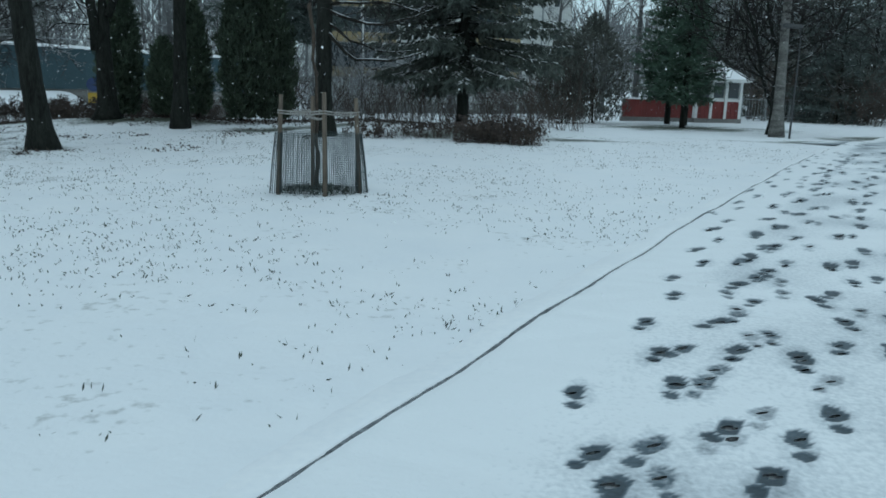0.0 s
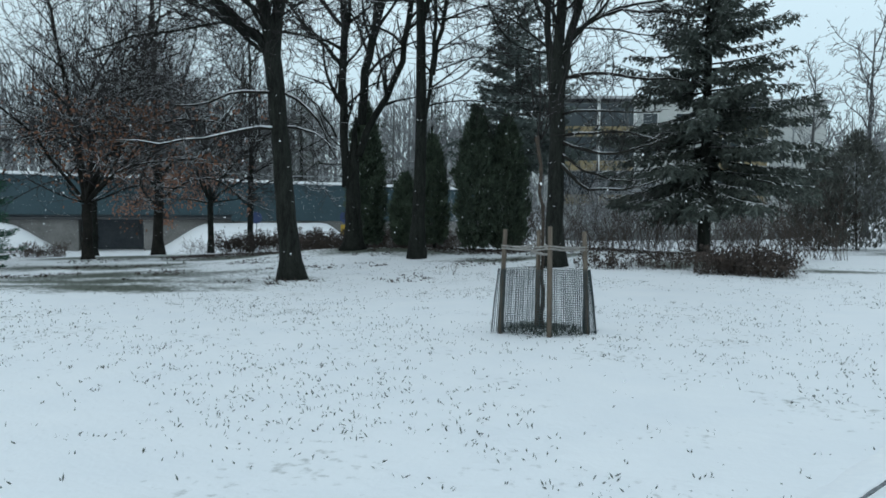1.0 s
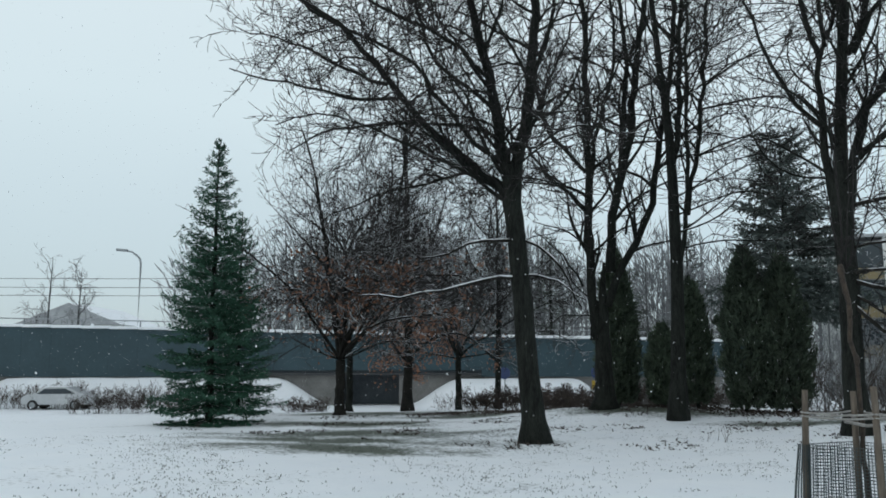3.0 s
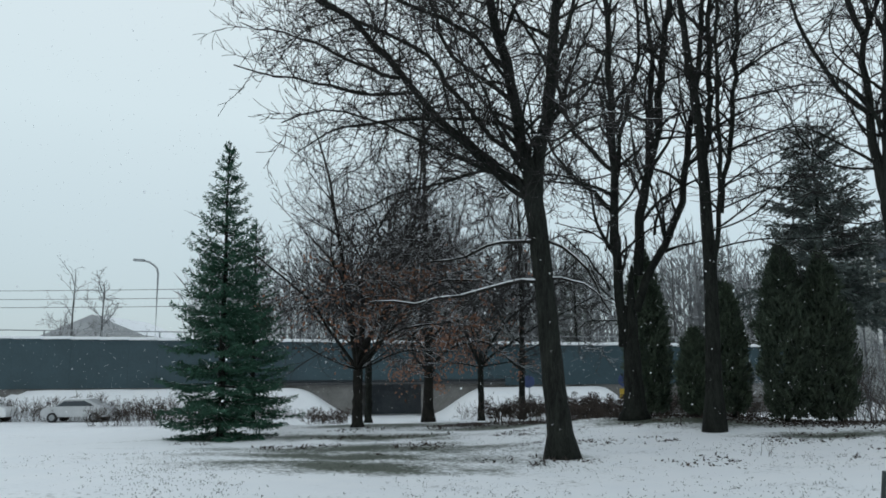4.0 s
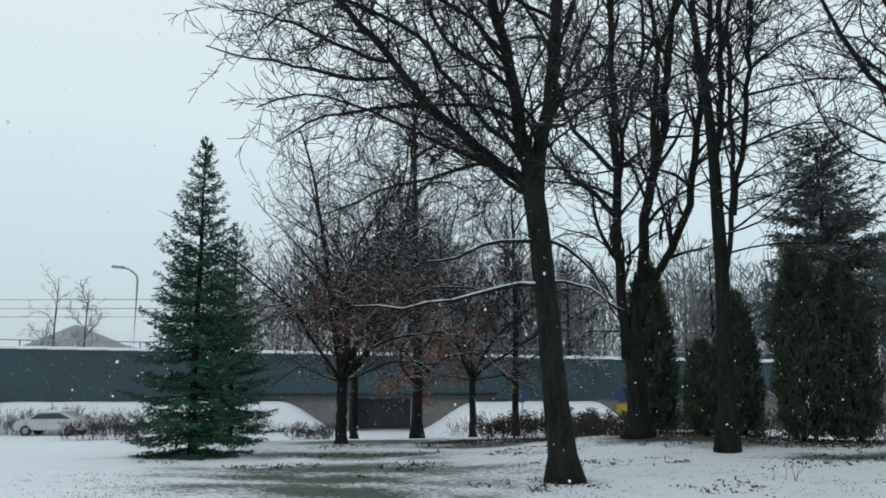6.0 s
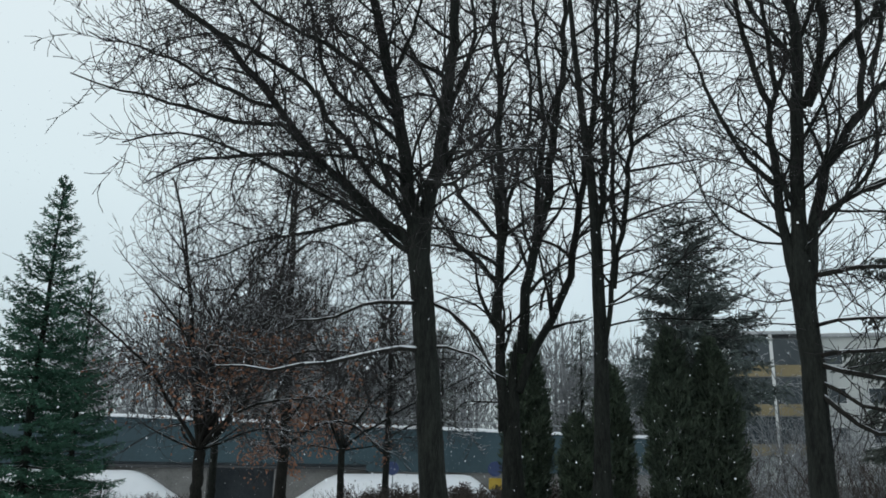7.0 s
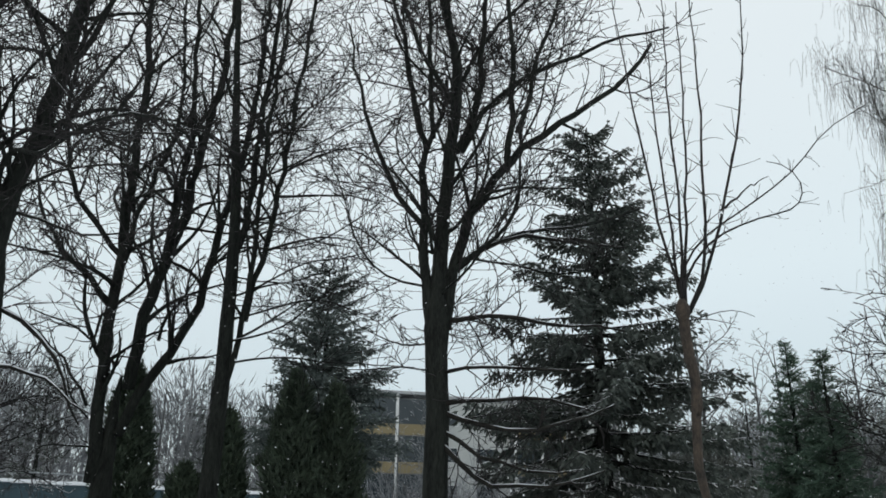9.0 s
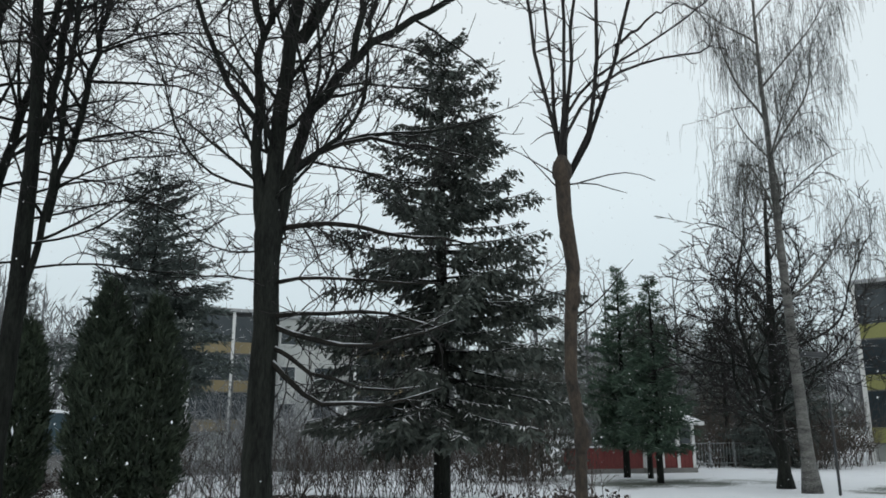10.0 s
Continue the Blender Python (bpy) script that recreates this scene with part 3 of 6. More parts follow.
def thuja(name, columns, label, seed, n=5200, mat="thuja"):
    rng = np.random.default_rng(seed)
    x0, y0 = columns[0][:2]
    z0 = gz(x0, y0)
    tree = thing(name, x0, y0, z0, label, "thuja", "thujas")
    t, P, D, L = Tubes(), [], [], []
    for x, y, h, r in columns:
        dx, dy = x - x0, y - y0
        t.add([(dx + rng.normal() * 0.08, dy + rng.normal() * 0.08, -0.1), (dx + rng.normal() * 0.15, dy + rng.normal() * 0.15, h * 0.5), (dx, dy, h * 0.85)], (0.06, 0.04, 0.012), 6)
        u = rng.random(n) ** 0.9
        az = rng.uniform(0, 2 * math.pi, n)
        lump = 1 + 0.13 * np.sin(3 * az + 5 * u) + 0.12 * np.sin(7 * az - 17 * u + x) + 0.11 * np.sin(23 * u + 2 * az) + 0.08 * np.sin(11 * az + 31 * u)
        prof = r * np.clip(np.minimum(1.0, 0.62 + 3.0 * u) * (1 - np.clip((u - 0.5) / 0.52, 0, 1) ** 1.9), 0.04, 1)
        rr = prof * lump * np.sqrt(rng.uniform(0.35, 1.0, n))
        P.append(np.stack([dx + rr * np.cos(az), dy + rr * np.sin(az), 0.08 + u * h * (0.93 + 0.07 * np.sin(5 * az + x))], 1))
        D.append(np.stack([np.cos(az) * 0.5, np.sin(az) * 0.5, np.full(n, 1.0)], 1) + rng.normal(size=(n, 3)) * 0.35)
        L.append(rng.uniform(0.12, 0.30, n))
    P, D, L = np.concatenate(P), np.concatenate(D), np.concatenate(L)
    t.part("trunk", M["bark"], tree)
    k = 3
    p = np.repeat(P, k, 0) + rng.normal(size=(len(P) * k, 3)) * 0.03
    d = np.repeat(D, k, 0) + rng.normal(size=(len(P) * k, 3)) * 0.3
    ll = np.repeat(L, k) * rng.uniform(0.6, 1.0, len(P) * k)
    tagged(blades("foliage", p, d, ll, 0.02 + 0.13 * ll, M[mat], tree, rng), kind="stuff")
    return tree


def shrub(name, x, y, w, dpt, h, label, seed, stems=60, rz=0.0, mat="shrub", category="shrub", group="shrubs", leaves=0, levels=3, twig_r=0.004):
    """A thicket of thin stems that fork."""
    tree = thing(name, x, y, gz(x, y), label, category, group)
    g = Grower(seed, levels, (2.2, 3.0, 3.4), spread=34, wobble=0.15, lift=0.10, rmin=twig_r)
    rng = g.rng
    c, s = math.cos(radians(rz)), math.sin(radians(rz))
    for k in range(stems):
        u, v = rng.uniform(-w / 2, w / 2), rng.uniform(-dpt / 2, dpt / 2)
        px, py = u * c - v * s, u * s + v * c
        zz = gz(x + px, y + py) - gz(x, y)
        g.grow((px, py, zz - 0.03), unit(np.array((rng.normal() * 0.35, rng.normal() * 0.35, 1.0))), 0.006 + 0.004 * h * rng.random(), h * rng.uniform(0.55, 1.0), 2 if h < 1.4 else 1)
    tb = Tubes()
    tb.v, tb.f = g.limbs.v, g.limbs.f
    k = len(tb.v)
    tb.v = tb.v + g.twigs.v
    tb.f = tb.f + [tuple(i + k for i in f) for f in g.twigs.f]
    tagged(tb.part("brush", M[mat], tree), kind="stuff")
    if leaves:
        tips = np.array(g.tips)
        pk = tips[rng.integers(0, len(tips), leaves)] + rng.normal(size=(leaves, 3)) * 0.05
        tagged(blades("leaves", pk, rng.normal(size=(leaves, 3)), 0.075, 0.045, M["hedge_leaf"], tree, rng), kind="stuff")
    return tree

# --- the near lawn trees
bare_tree("maple_tree", -8.56, 16.7, "tall bare maple with dark bark and snowy low limbs", 11,
          [(0, 0, 0, 0.25), (-0.136, -0.063, 1.7, 0.215), (-0.25, -0.118, 3.5, 0.20), (-0.39, -0.18, 5.2, 0.195), (-0.42, -0.19, 5.9, 0.10)],
          [(1.0, 200, 46, 5.0, 0.04, 0.0), (0.98, 130, 52, 5.0, 0.045, 0.0), (0.97, 300, 50, 5.0, 0.045, 0.0), (0.92, 20, 34, 3.0, 0.03, 0.0), (0.76, 222, 16, 2.4, 0.028, 0.0), (0.86, 30, 14, 2.6, 0.03, 0.0)],
          wobble=0.21, rise=0.075, rmin=0.0095, density=(2.4, 4.5, 4.6, 3.6), thin=(0.27, 0.46), stub=0.22, shrink=0.48, spread=54, across=25,
          snowy=[(0.05, (-0.3, 0.05, 4.2), (-1.1, 0.2, 4.3), (-1.75, 0.3, 3.85), (-2.5, 0.4, 3.8)), (0.055, (-0.28, 0.05, 3.4), (-0.75, 0.2, 3.52), (-1.5, 0.4, 3.2), (-2.2, 0.5, 3.0), (-2.9, 0.6, 3.12), (-3.6, 0.6, 3.0)),
                 (0.04, (-0.15, 0, 4.2), (0.5, 0.1, 3.85), (0.8, 0.1, 3.3), (1.0, 0.1, 2.7)), (0.035, (-0.15, 0, 3.45), (0.4, 0.1, 3.45), (0.75, 0.2, 3.1), (1.1, 0.2, 2.9))],
          stems=[(0.15, (-0.34, 0.0, 4.2), (-0.46, 0.0, 5.2), (-0.6, 0.0, 6.1), (-0.7, 0.1, 6.9), (-0.9, 0.1, 7.9), (-1.1, 0.2, 8.8), (-1.4, 0.2, 10.0), (-1.8, 0.2, 13.0)),
                 (0.155, (-0.33, 0.0, 4.2), (-0.40, 0.0, 5.2), (-0.3, 0.0, 6.1), (-0.1, -0.1, 7.0), (0.0, -0.1, 8.1), (0.1, -0.2, 9.2), (0.1, -0.2, 10.2), (0.1, -0.2, 13.2)),
                 (0.05, (0.0, -0.1, 7.9), (0.4, -0.2, 8.6), (0.6, -0.2, 9.5), (0.4, -0.3, 10.3), (0.0, -0.3, 13.3)),
                 (0.085, (-0.5, 0.0, 5.1), (-0.9, 0.1, 5.5), (-1.4, 0.1, 6.0), (-2.0, 0.2, 6.5), (-2.5, 0.2, 6.9), (-2.8, 0.3, 7.5), (-3.1, 0.3, 7.8), (-3.6, 0.4, 8.5), (-4.0, 0.4, 9.0), (-5.2, 0.5, 9.8), (-7.9, 0.5, 12.8)),
                 (0.045, (-2.8, 0.3, 7.4), (-3.4, 0.4, 7.3), (-3.9, 0.5, 7.4), (-4.4, 0.6, 7.5), (-5.1, 0.7, 7.8), (-6.0, 0.8, 7.9), (-6.6, 0.9, 8.1)),
                 (0.045, (-2.4, 0.3, 6.8), (-3.2, 0.1, 6.9), (-4.1, -0.1, 7.0), (-4.9, -0.4, 6.9), (-5.8, -0.6, 6.6)),
                 (0.055, (-0.6, 0.0, 5.9), (-1.3, 0.2, 6.5), (-1.8, 0.3, 6.9), (-2.2, 0.5, 7.7), (-2.5, 0.7, 8.3), (-3.3, 0.9, 8.5), (-4.3, 1.0, 9.0), (-4.9, 1.2, 9.4), (-6.7, 1.2, 12.4)),
                 (0.055, (-0.7, 0.0, 6.9), (-1.1, -0.2, 7.6), (-1.8, -0.3, 8.0), (-2.4, -0.5, 8.7), (-2.6, -0.6, 9.8), (-2.9, -0.8, 10.6), (-3.6, -0.8, 13.5)),
                 (0.05, (-0.9, 0.1, 7.8), (-1.4, 0.3, 8.3), (-1.9, 0.5, 8.8), (-2.5, 0.6, 9.0), (-3.5, 0.8, 9.5), (-6.5, 0.8, 12.5)),
                 (0.045, (-3.1, 0.4, 7.7), (-4.0, 0.2, 8.1), (-4.9, 0.0, 8.7), (-5.9, -0.3, 9.3), (-7.2, -0.5, 9.7)),
                 (0.045, (-0.5, 0.0, 5.3), (-1.0, -0.2, 5.8), (-1.9, -0.5, 5.8), (-2.8, -0.7, 5.6), (-3.9, -1.0, 5.5), (-4.9, -1.2, 5.1)),
                 (0.045, (-0.5, 0.0, 5.4), (-1.2, 0.2, 5.6), (-2.2, 0.5, 6.1), (-3.0, 0.8, 6.4), (-3.9, 1.0, 6.9), (-4.8, 1.2, 6.9), (-5.2, 1.5, 6.6)),
                 (0.045, (-0.3, 0.0, 6.1), (0.1, -0.2, 6.7), (0.4, -0.5, 8.0), (0.8, -0.8, 9.0), (1.2, -1.0, 10.2))])
bare_tree("ash_tree", -10.35, 23.85, "bare several-stemmed tree with long dark upright stems", 12,
          [(0.1, 0.1, 0, 0.34), (0.1, 0.1, 1.0, 0.26), (0.1, 0.1, 2.4, 0.20), (0.12, 0.1, 3.2, 0.13), (0.2, 0.1, 4.3, 0.03)],
          [(0.6, 217, 5, 2.6, 0.03, 0.03), (0.7, 200, 30, 3.0, 0.03, 0.03)],
          density=(2.5, 3.6, 3.8, 3.2), stub=0.24, spread=50, shrink=0.46, wobble=0.19, across=17,
          stems=[(0.15, (-0.1, 0.0, 2.0), (-0.2, 0.0, 4.3), (-0.2, 0.0, 5.8), (-0.1, 0.0, 7.1), (-0.2, 0.0, 7.7), (-0.1, 0.1, 9.0), (-0.2, 0.1, 10.4), (-0.1, 0.1, 11.6), (-0.3, 0.1, 12.9), (-0.4, 0.1, 17.3)),
                 (0.15, (0.4, 0.0, 4.0), (0.5, 0.0, 5.8), (0.8, 0.1, 6.8), (1.1, 0.1, 7.8), (1.2, 0.1, 9.0), (1.4, 0.1, 10.6), (1.7, 0.2, 12.3), (1.8, 0.2, 17.1)),
                 (0.09, (0.8, 0.0, 7.1), (0.9, -0.1, 9.0), (1.1, -0.1, 10.6), (0.9, -0.2, 12.6), (0.8, -0.3, 17.5)),
                 (0.12, (0.3, 0.0, 3.0), (0.75, 0.0, 4.2), (1.2, 0.0, 4.8), (1.6, 0.1, 5.5), (1.8, 0.1, 6.5), (1.9, 0.1, 7.6), (2.2, 0.2, 8.9), (2.4, 0.2, 10.2), (2.6, 0.3, 12.2), (2.7, 0.3, 16.9)),
                 (0.07, (-0.1, 0.0, 7.0), (-0.7, 0.1, 7.6), (-1.2, 0.1, 8.2), (-1.6, 0.2, 9.1), (-1.8, 0.2, 10.2), (-1.7, 0.3, 15.1)),
                 (0.08, (-0.1, 0.0, 5.8), (-0.7, 0.1, 6.3), (-1.3, 0.2, 6.9), (-1.8, 0.3, 7.6), (-2.1, 0.4, 8.5)),
                 (0.065, (-0.1, 0.0, 7.2), (0.2, 0.0, 8.4), (0.3, -0.1, 9.2), (0.6, -0.1, 9.9), (0.8, -0.2, 11.5), (0.5, -0.2, 13.3), (0.4, -0.3, 17.5)),
                 (0.045, (0.9, 0.1, 5.1), (1.0, 0.2, 5.7), (1.4, 0.3, 6.2), (1.7, 0.4, 6.8)),
                 (0.04, (0.1, 0.0, 4.5), (-0.5, 0.2, 5.1), (-1.1, 0.3, 5.4), (-1.8, 0.5, 5.6)),
                 (0.04, (-0.4, 0.0, 3.6), (-1.0, 0.2, 4.6), (-1.4, 0.3, 5.0), (-1.8, 0.5, 5.3))])
bare_tree("ash_tree", -7.53, 22.35, "slender bare tree with several dark upright stems", 13,
          [(0, 0, 0, 0.20), (0.08, 0.02, 2.6, 0.175), (0.11, 0.03, 5.2, 0.15), (0.07, 0.02, 7.8, 0.115), (-0.2, -0.05, 10.3, 0.085), (-0.42, -0.1, 13.4, 0.055), (-0.5, -0.1, 17.0, 0.02)],
          [(0.28, 20, 12, 4.0, 0.028, 0.0), (0.31, 355, 10, 4.2, 0.028, 0.0), (0.34, 30, 14, 4.0, 0.028, 0.0), (0.37, 8, 12, 4.4, 0.028, 0.0), (0.60, 20, 35, 4.6, 0.04, 0.0), (0.66, 200, 50, 4.2, 0.04, 0.02), (0.75, 30, 28, 4.4, 0.035, 0.0), (0.40, 25, 6, 2.6, 0.022, 0.02),
           (0.48, 30, 10, 3.8, 0.028, 0.02), (0.36, 30, -2, 2.0, 0.02, 0.0), (0.54, 15, 16, 4.2, 0.03, 0.0), (0.85, 60, 55, 3.0, 0.03, 0.0), (0.85, 240, 60, 3.0, 0.03, 0.0), (0.68, 10, 18, 4.0, 0.03, 0.0),
           (0.44, 5, 14, 4.2, 0.028, 0.0), (0.52, 350, 10, 4.4, 0.028, 0.01), (0.57, 25, 22, 4.4, 0.028, 0.0), (0.63, 355, 16, 4.2, 0.028, 0.0), (0.72, 15, 24, 4.2, 0.028, 0.0), (0.47, 200, 12, 3.6, 0.025, 0.0), (0.58, 190, 20, 3.6, 0.028, 0.0)],
          density=(2.6, 3.7, 3.8, 3.2), stub=0.24, spread=50, shrink=0.45, wobble=0.18, across=14,
          stems=[(0.09, (0.1, 0.0, 6.2), (0.3, -0.1, 7.8), (0.4, -0.1, 9.7), (0.5, -0.2, 11.2), (0.6, -0.2, 12.9), (0.6, -0.2, 16.5)),
                 (0.065, (0.13, 0.0, 3.7), (0.36, 0.0, 4.6), (0.5, 0.1, 6.0), (0.5, 0.1, 7.4), (0.6, 0.2, 9.6), (0.7, 0.2, 11.3), (0.8, 0.3, 12.5), (0.9, 0.3, 16.5)),
                 (0.07, (0.45, 0.0, 5.3), (0.55, 0.0, 6.1), (0.8, 0.0, 7.1), (0.9, 0.1, 8.1), (1.1, 0.1, 9.5), (1.2, 0.2, 11.0), (1.4, 0.2, 12.5), (1.5, 0.2, 16.5)),
                 (0.035, (0.9, 0.1, 8.1), (1.5, 0.2, 8.1), (2.4, 0.4, 8.2), (3.2, 0.5, 8.0)),
                 (0.035, (1.0, 0.1, 8.7), (1.7, -0.1, 9.3), (2.5, -0.3, 9.7), (3.5, -0.5, 9.9)),
                 (0.035, (0.7, 0.1, 6.8), (1.4, 0.2, 7.1), (2.2, 0.2, 7.3), (3.1, 0.3, 7.1))])
bare_tree("maple_tree", -3.0, 19.4, "tall bare maple with drooping lower branches", 14,
          [(0, 0, 0, 0.225), (0.0, 0, 2.0, 0.195), (0.0, 0, 3.6, 0.185), (-0.02, 0, 4.7, 0.185), (0.0, 0, 5.4, 0.10)],
          [(0.86, 186, 10, 3.6, 0.026, 0.0), (0.62, 190, -12, 1.6, 0.02, -0.05), (0.80, 60, 20, 4.0, 0.028, 0.0), (0.80, 300, 24, 3.6, 0.028, 0.0), (0.52, 200, 4, 1.8, 0.018, -0.03)],
          density=(2.4, 4.4, 4.6, 3.6), thin=(0.27, 0.46), stub=0.22, shrink=0.46, spread=54, wobble=0.21, rise=0.06, rmin=0.0095, bark="bark", across=6,
          stems=[(0.14, (0.0, 0.0, 3.9), (0.0, 0.0, 4.9), (0.1, 0.0, 6.6), (0.2, 0.0, 7.7), (0.3, 0.1, 8.8), (0.3, 0.1, 9.7), (0.0, 0.1, 10.7), (-0.1, 0.1, 11.4), (-0.3, 0.1, 13.5)),
                 (0.1, (-0.06, 0.0, 3.9), (-0.12, 0.0, 4.8), (-0.3, 0.0, 5.5), (-0.2, -0.1, 6.3), (-0.3, -0.1, 6.9), (-0.4, -0.1, 7.4), (-0.2, -0.1, 7.9), (0.1, -0.2, 8.5), (0.2, -0.2, 9.2)),
                 (0.055, (-0.2, 0.0, 6.1), (-0.6, 0.0, 6.5), (-0.8, 0.1, 6.9), (-1.0, 0.1, 7.3), (-1.3, 0.2, 7.7), (-1.3, 0.2, 8.3), (-1.6, 0.3, 8.7), (-1.7, 0.3, 9.9)),
                 (0.11, (0.06, 0.0, 3.9), (0.1, 0.0, 4.8), (0.3, 0.0, 5.5), (0.4, 0.1, 6.3), (0.8, 0.1, 6.8), (1.2, 0.1, 7.4), (1.7, 0.1, 7.9), (2.4, 0.2, 8.3), (3.5, 0.2, 9.2), (4.0, 0.2, 9.9)),
                 (0.06, (1.2, 0.1, 7.4), (1.4, 0.1, 8.3), (1.3, 0.2, 9.2), (1.3, 0.2, 10.2), (1.2, 0.3, 11.2), (1.1, 0.3, 13.5)),
                 (0.05, (1.4, 0.1, 8.0), (1.7, 0.0, 9.0), (2.0, -0.1, 10.1), (2.4, -0.2, 11.2), (2.6, -0.3, 11.7), (3.0, -0.3, 13.5)),
                 (0.07, (0.3, 0.0, 7.6), (0.7, -0.1, 8.4), (0.8, -0.2, 9.5), (0.9, -0.3, 10.9), (1.0, -0.4, 11.8), (1.1, -0.4, 13.5)),
                 (0.06, (0.4, 0.0, 7.6), (0.8, 0.1, 8.6), (1.5, 0.2, 9.0), (2.2, 0.4, 9.3), (3.1, 0.5, 9.8), (4.2, 0.6, 10.1)),
                 (0.06, (-0.2, -0.1, 7.7), (-0.5, -0.2, 8.5), (-0.6, -0.3, 9.7), (-0.7, -0.4, 10.4), (-1.0, -0.5, 11.4), (-1.1, -0.6, 11.9), (-1.3, -0.6, 13.5)),
                 (0.05, (-0.1, -0.1, 7.9), (-0.2, 0.1, 8.8), (-0.2, 0.2, 10.0), (-0.3, 0.4, 11.1), (-0.4, 0.4, 13.5)),
                 (0.05, (0.3, 0.0, 8.8), (0.8, -0.3, 10.1), (1.5, -0.6, 11.1), (2.3, -0.9, 12.1), (3.0, -0.9, 13.5)),
                 (0.05, (0.3, 0.0, 8.4), (-0.2, 0.3, 9.1), (-0.8, 0.6, 10.2), (-0.9, 0.9, 10.8), (-1.2, 0.9, 13.5)),
                 (0.05, (0.3, 0.0, 5.4), (0.6, 0.2, 5.8), (1.1, 0.3, 5.9), (1.7, 0.5, 6.0), (2.6, 0.6, 6.0), (3.4, 0.8, 6.4))],
          dusting="bark_mid",
          snowy=[(0.048, (0.08, 0.05, 2.98), (0.6, 0.4, 2.75), (1.3, 0.9, 2.58), (1.9, 1.3, 2.65), (2.5, 1.5, 2.95)), (0.048, (0.08, 0.05, 2.5), (0.35, 0.4, 2.02), (0.8, 0.8, 1.74), (1.5, 1.1, 1.76), (2.3, 1.3, 2.05)),
                 (0.042, (0.08, 0.05, 3.1), (0.8, 0.5, 3.18), (1.6, 0.9, 3.1), (2.5, 1.2, 2.85)), (0.040, (0.08, 0.05, 2.7), (0.6, 0.5, 2.25), (1.2, 0.9, 2.02), (2.0, 1.3, 2.0)),
                 (0.050, (0.08, 0, 4.45), (0.9, 0.3, 4.55), (1.7, 0.6, 4.3), (2.9, 0.9, 4.25)), (0.050, (0.36, 0, 5.4), (0.9, 0.3, 5.85), (1.7, 0.5, 5.9), (3.1, 0.7, 5.6)), (0.036, (0.08, 0.05, 3.6), (0.7, 0.5, 3.7), (1.5, 1.0, 3.5), (2.3, 1.3, 3.5))])
# --- young tree inside the guard
bare_tree("young_tree", -1.62, 9.95, "young staked tree with reddish bark and upright shoots", 15,
          [(0.0, 0, 0, 0.028), (-0.01, 0.01, 0.75, 0.0205), (-0.025, 0.01, 1.45, 0.0175), (-0.075, -0.06, 2.26, 0.024)],
          [(1.0, 100, 80, 1.3, 0.0062, 0.03), (1.0, 260, 78, 1.3, 0.0062, 0.03), (0.80, 345, 28, 0.27, 0.0035, 0.05), (0.78, 10, 20, 0.20, 0.003, 0.05),
           (0.83, 180, 30, 0.12, 0.003, 0.03), (0.97, 350, 30, 0.22, 0.0035, 0.05), (0.96, 200, 40, 0.2, 0.003, 0.03), (0.97, 10, 20, 0.30, 0.0035, 0.05), (0.98, 185, 30, 0.25, 0.003, 0.05)],
          across=-10,
          stems=[(0.0072, (-0.05, 0.05, 2.24), (-0.07, 0.05, 2.36), (-0.10, 0.05, 2.50), (-0.12, 0.05, 2.68), (-0.16, 0.05, 2.9), (-0.22, 0.05, 3.4), (-0.26, 0.05, 3.9)),
                 (0.0072, (-0.05, 0.07, 2.24), (-0.05, 0.07, 2.48), (-0.02, 0.08, 2.68), (-0.04, 0.08, 2.9), (-0.03, 0.1, 3.8)),
                 (0.0075, (-0.04, 0.03, 2.24), (-0.01, 0.02, 2.57), (0.02, 0.0, 2.9), (0.05, 0.0, 3.8)),
                 (0.0080, (-0.03, 0.05, 2.24), (0.02, 0.06, 2.31), (0.05, 0.07, 2.39), (0.08, 0.08, 2.58), (0.06, 0.08, 2.77), (0.09, 0.08, 3.0), (0.10, 0.08, 3.8)),
                 (0.0080, (-0.03, 0.05, 2.23), (0.03, 0.04, 2.30), (0.07, 0.03, 2.38), (0.11, 0.02, 2.58), (0.15, 0.02, 2.70), (0.22, 0.0, 2.9), (0.32, 0.0, 3.4), (0.36, 0.0, 3.9)),
                 (0.007, (-0.05, 0.05, 2.24), (-0.085, 0.03, 2.41), (-0.055, 0.0, 2.6), (-0.09, -0.02, 2.9), (-0.10, -0.03, 3.7)),
                 (0.006, (0.14, 0.02, 2.69), (0.20, 0.06, 2.72), (0.27, 0.08, 2.78), (0.34, 0.1, 2.80))],
          bark="young_bark", levels=3, density=(2.0, 20.0, 16.0), rmin=0.0016, stub=0.02, spread=58, shrink=0.085, wobble=0.20, seg=0.06, group="", trunk_only=True)

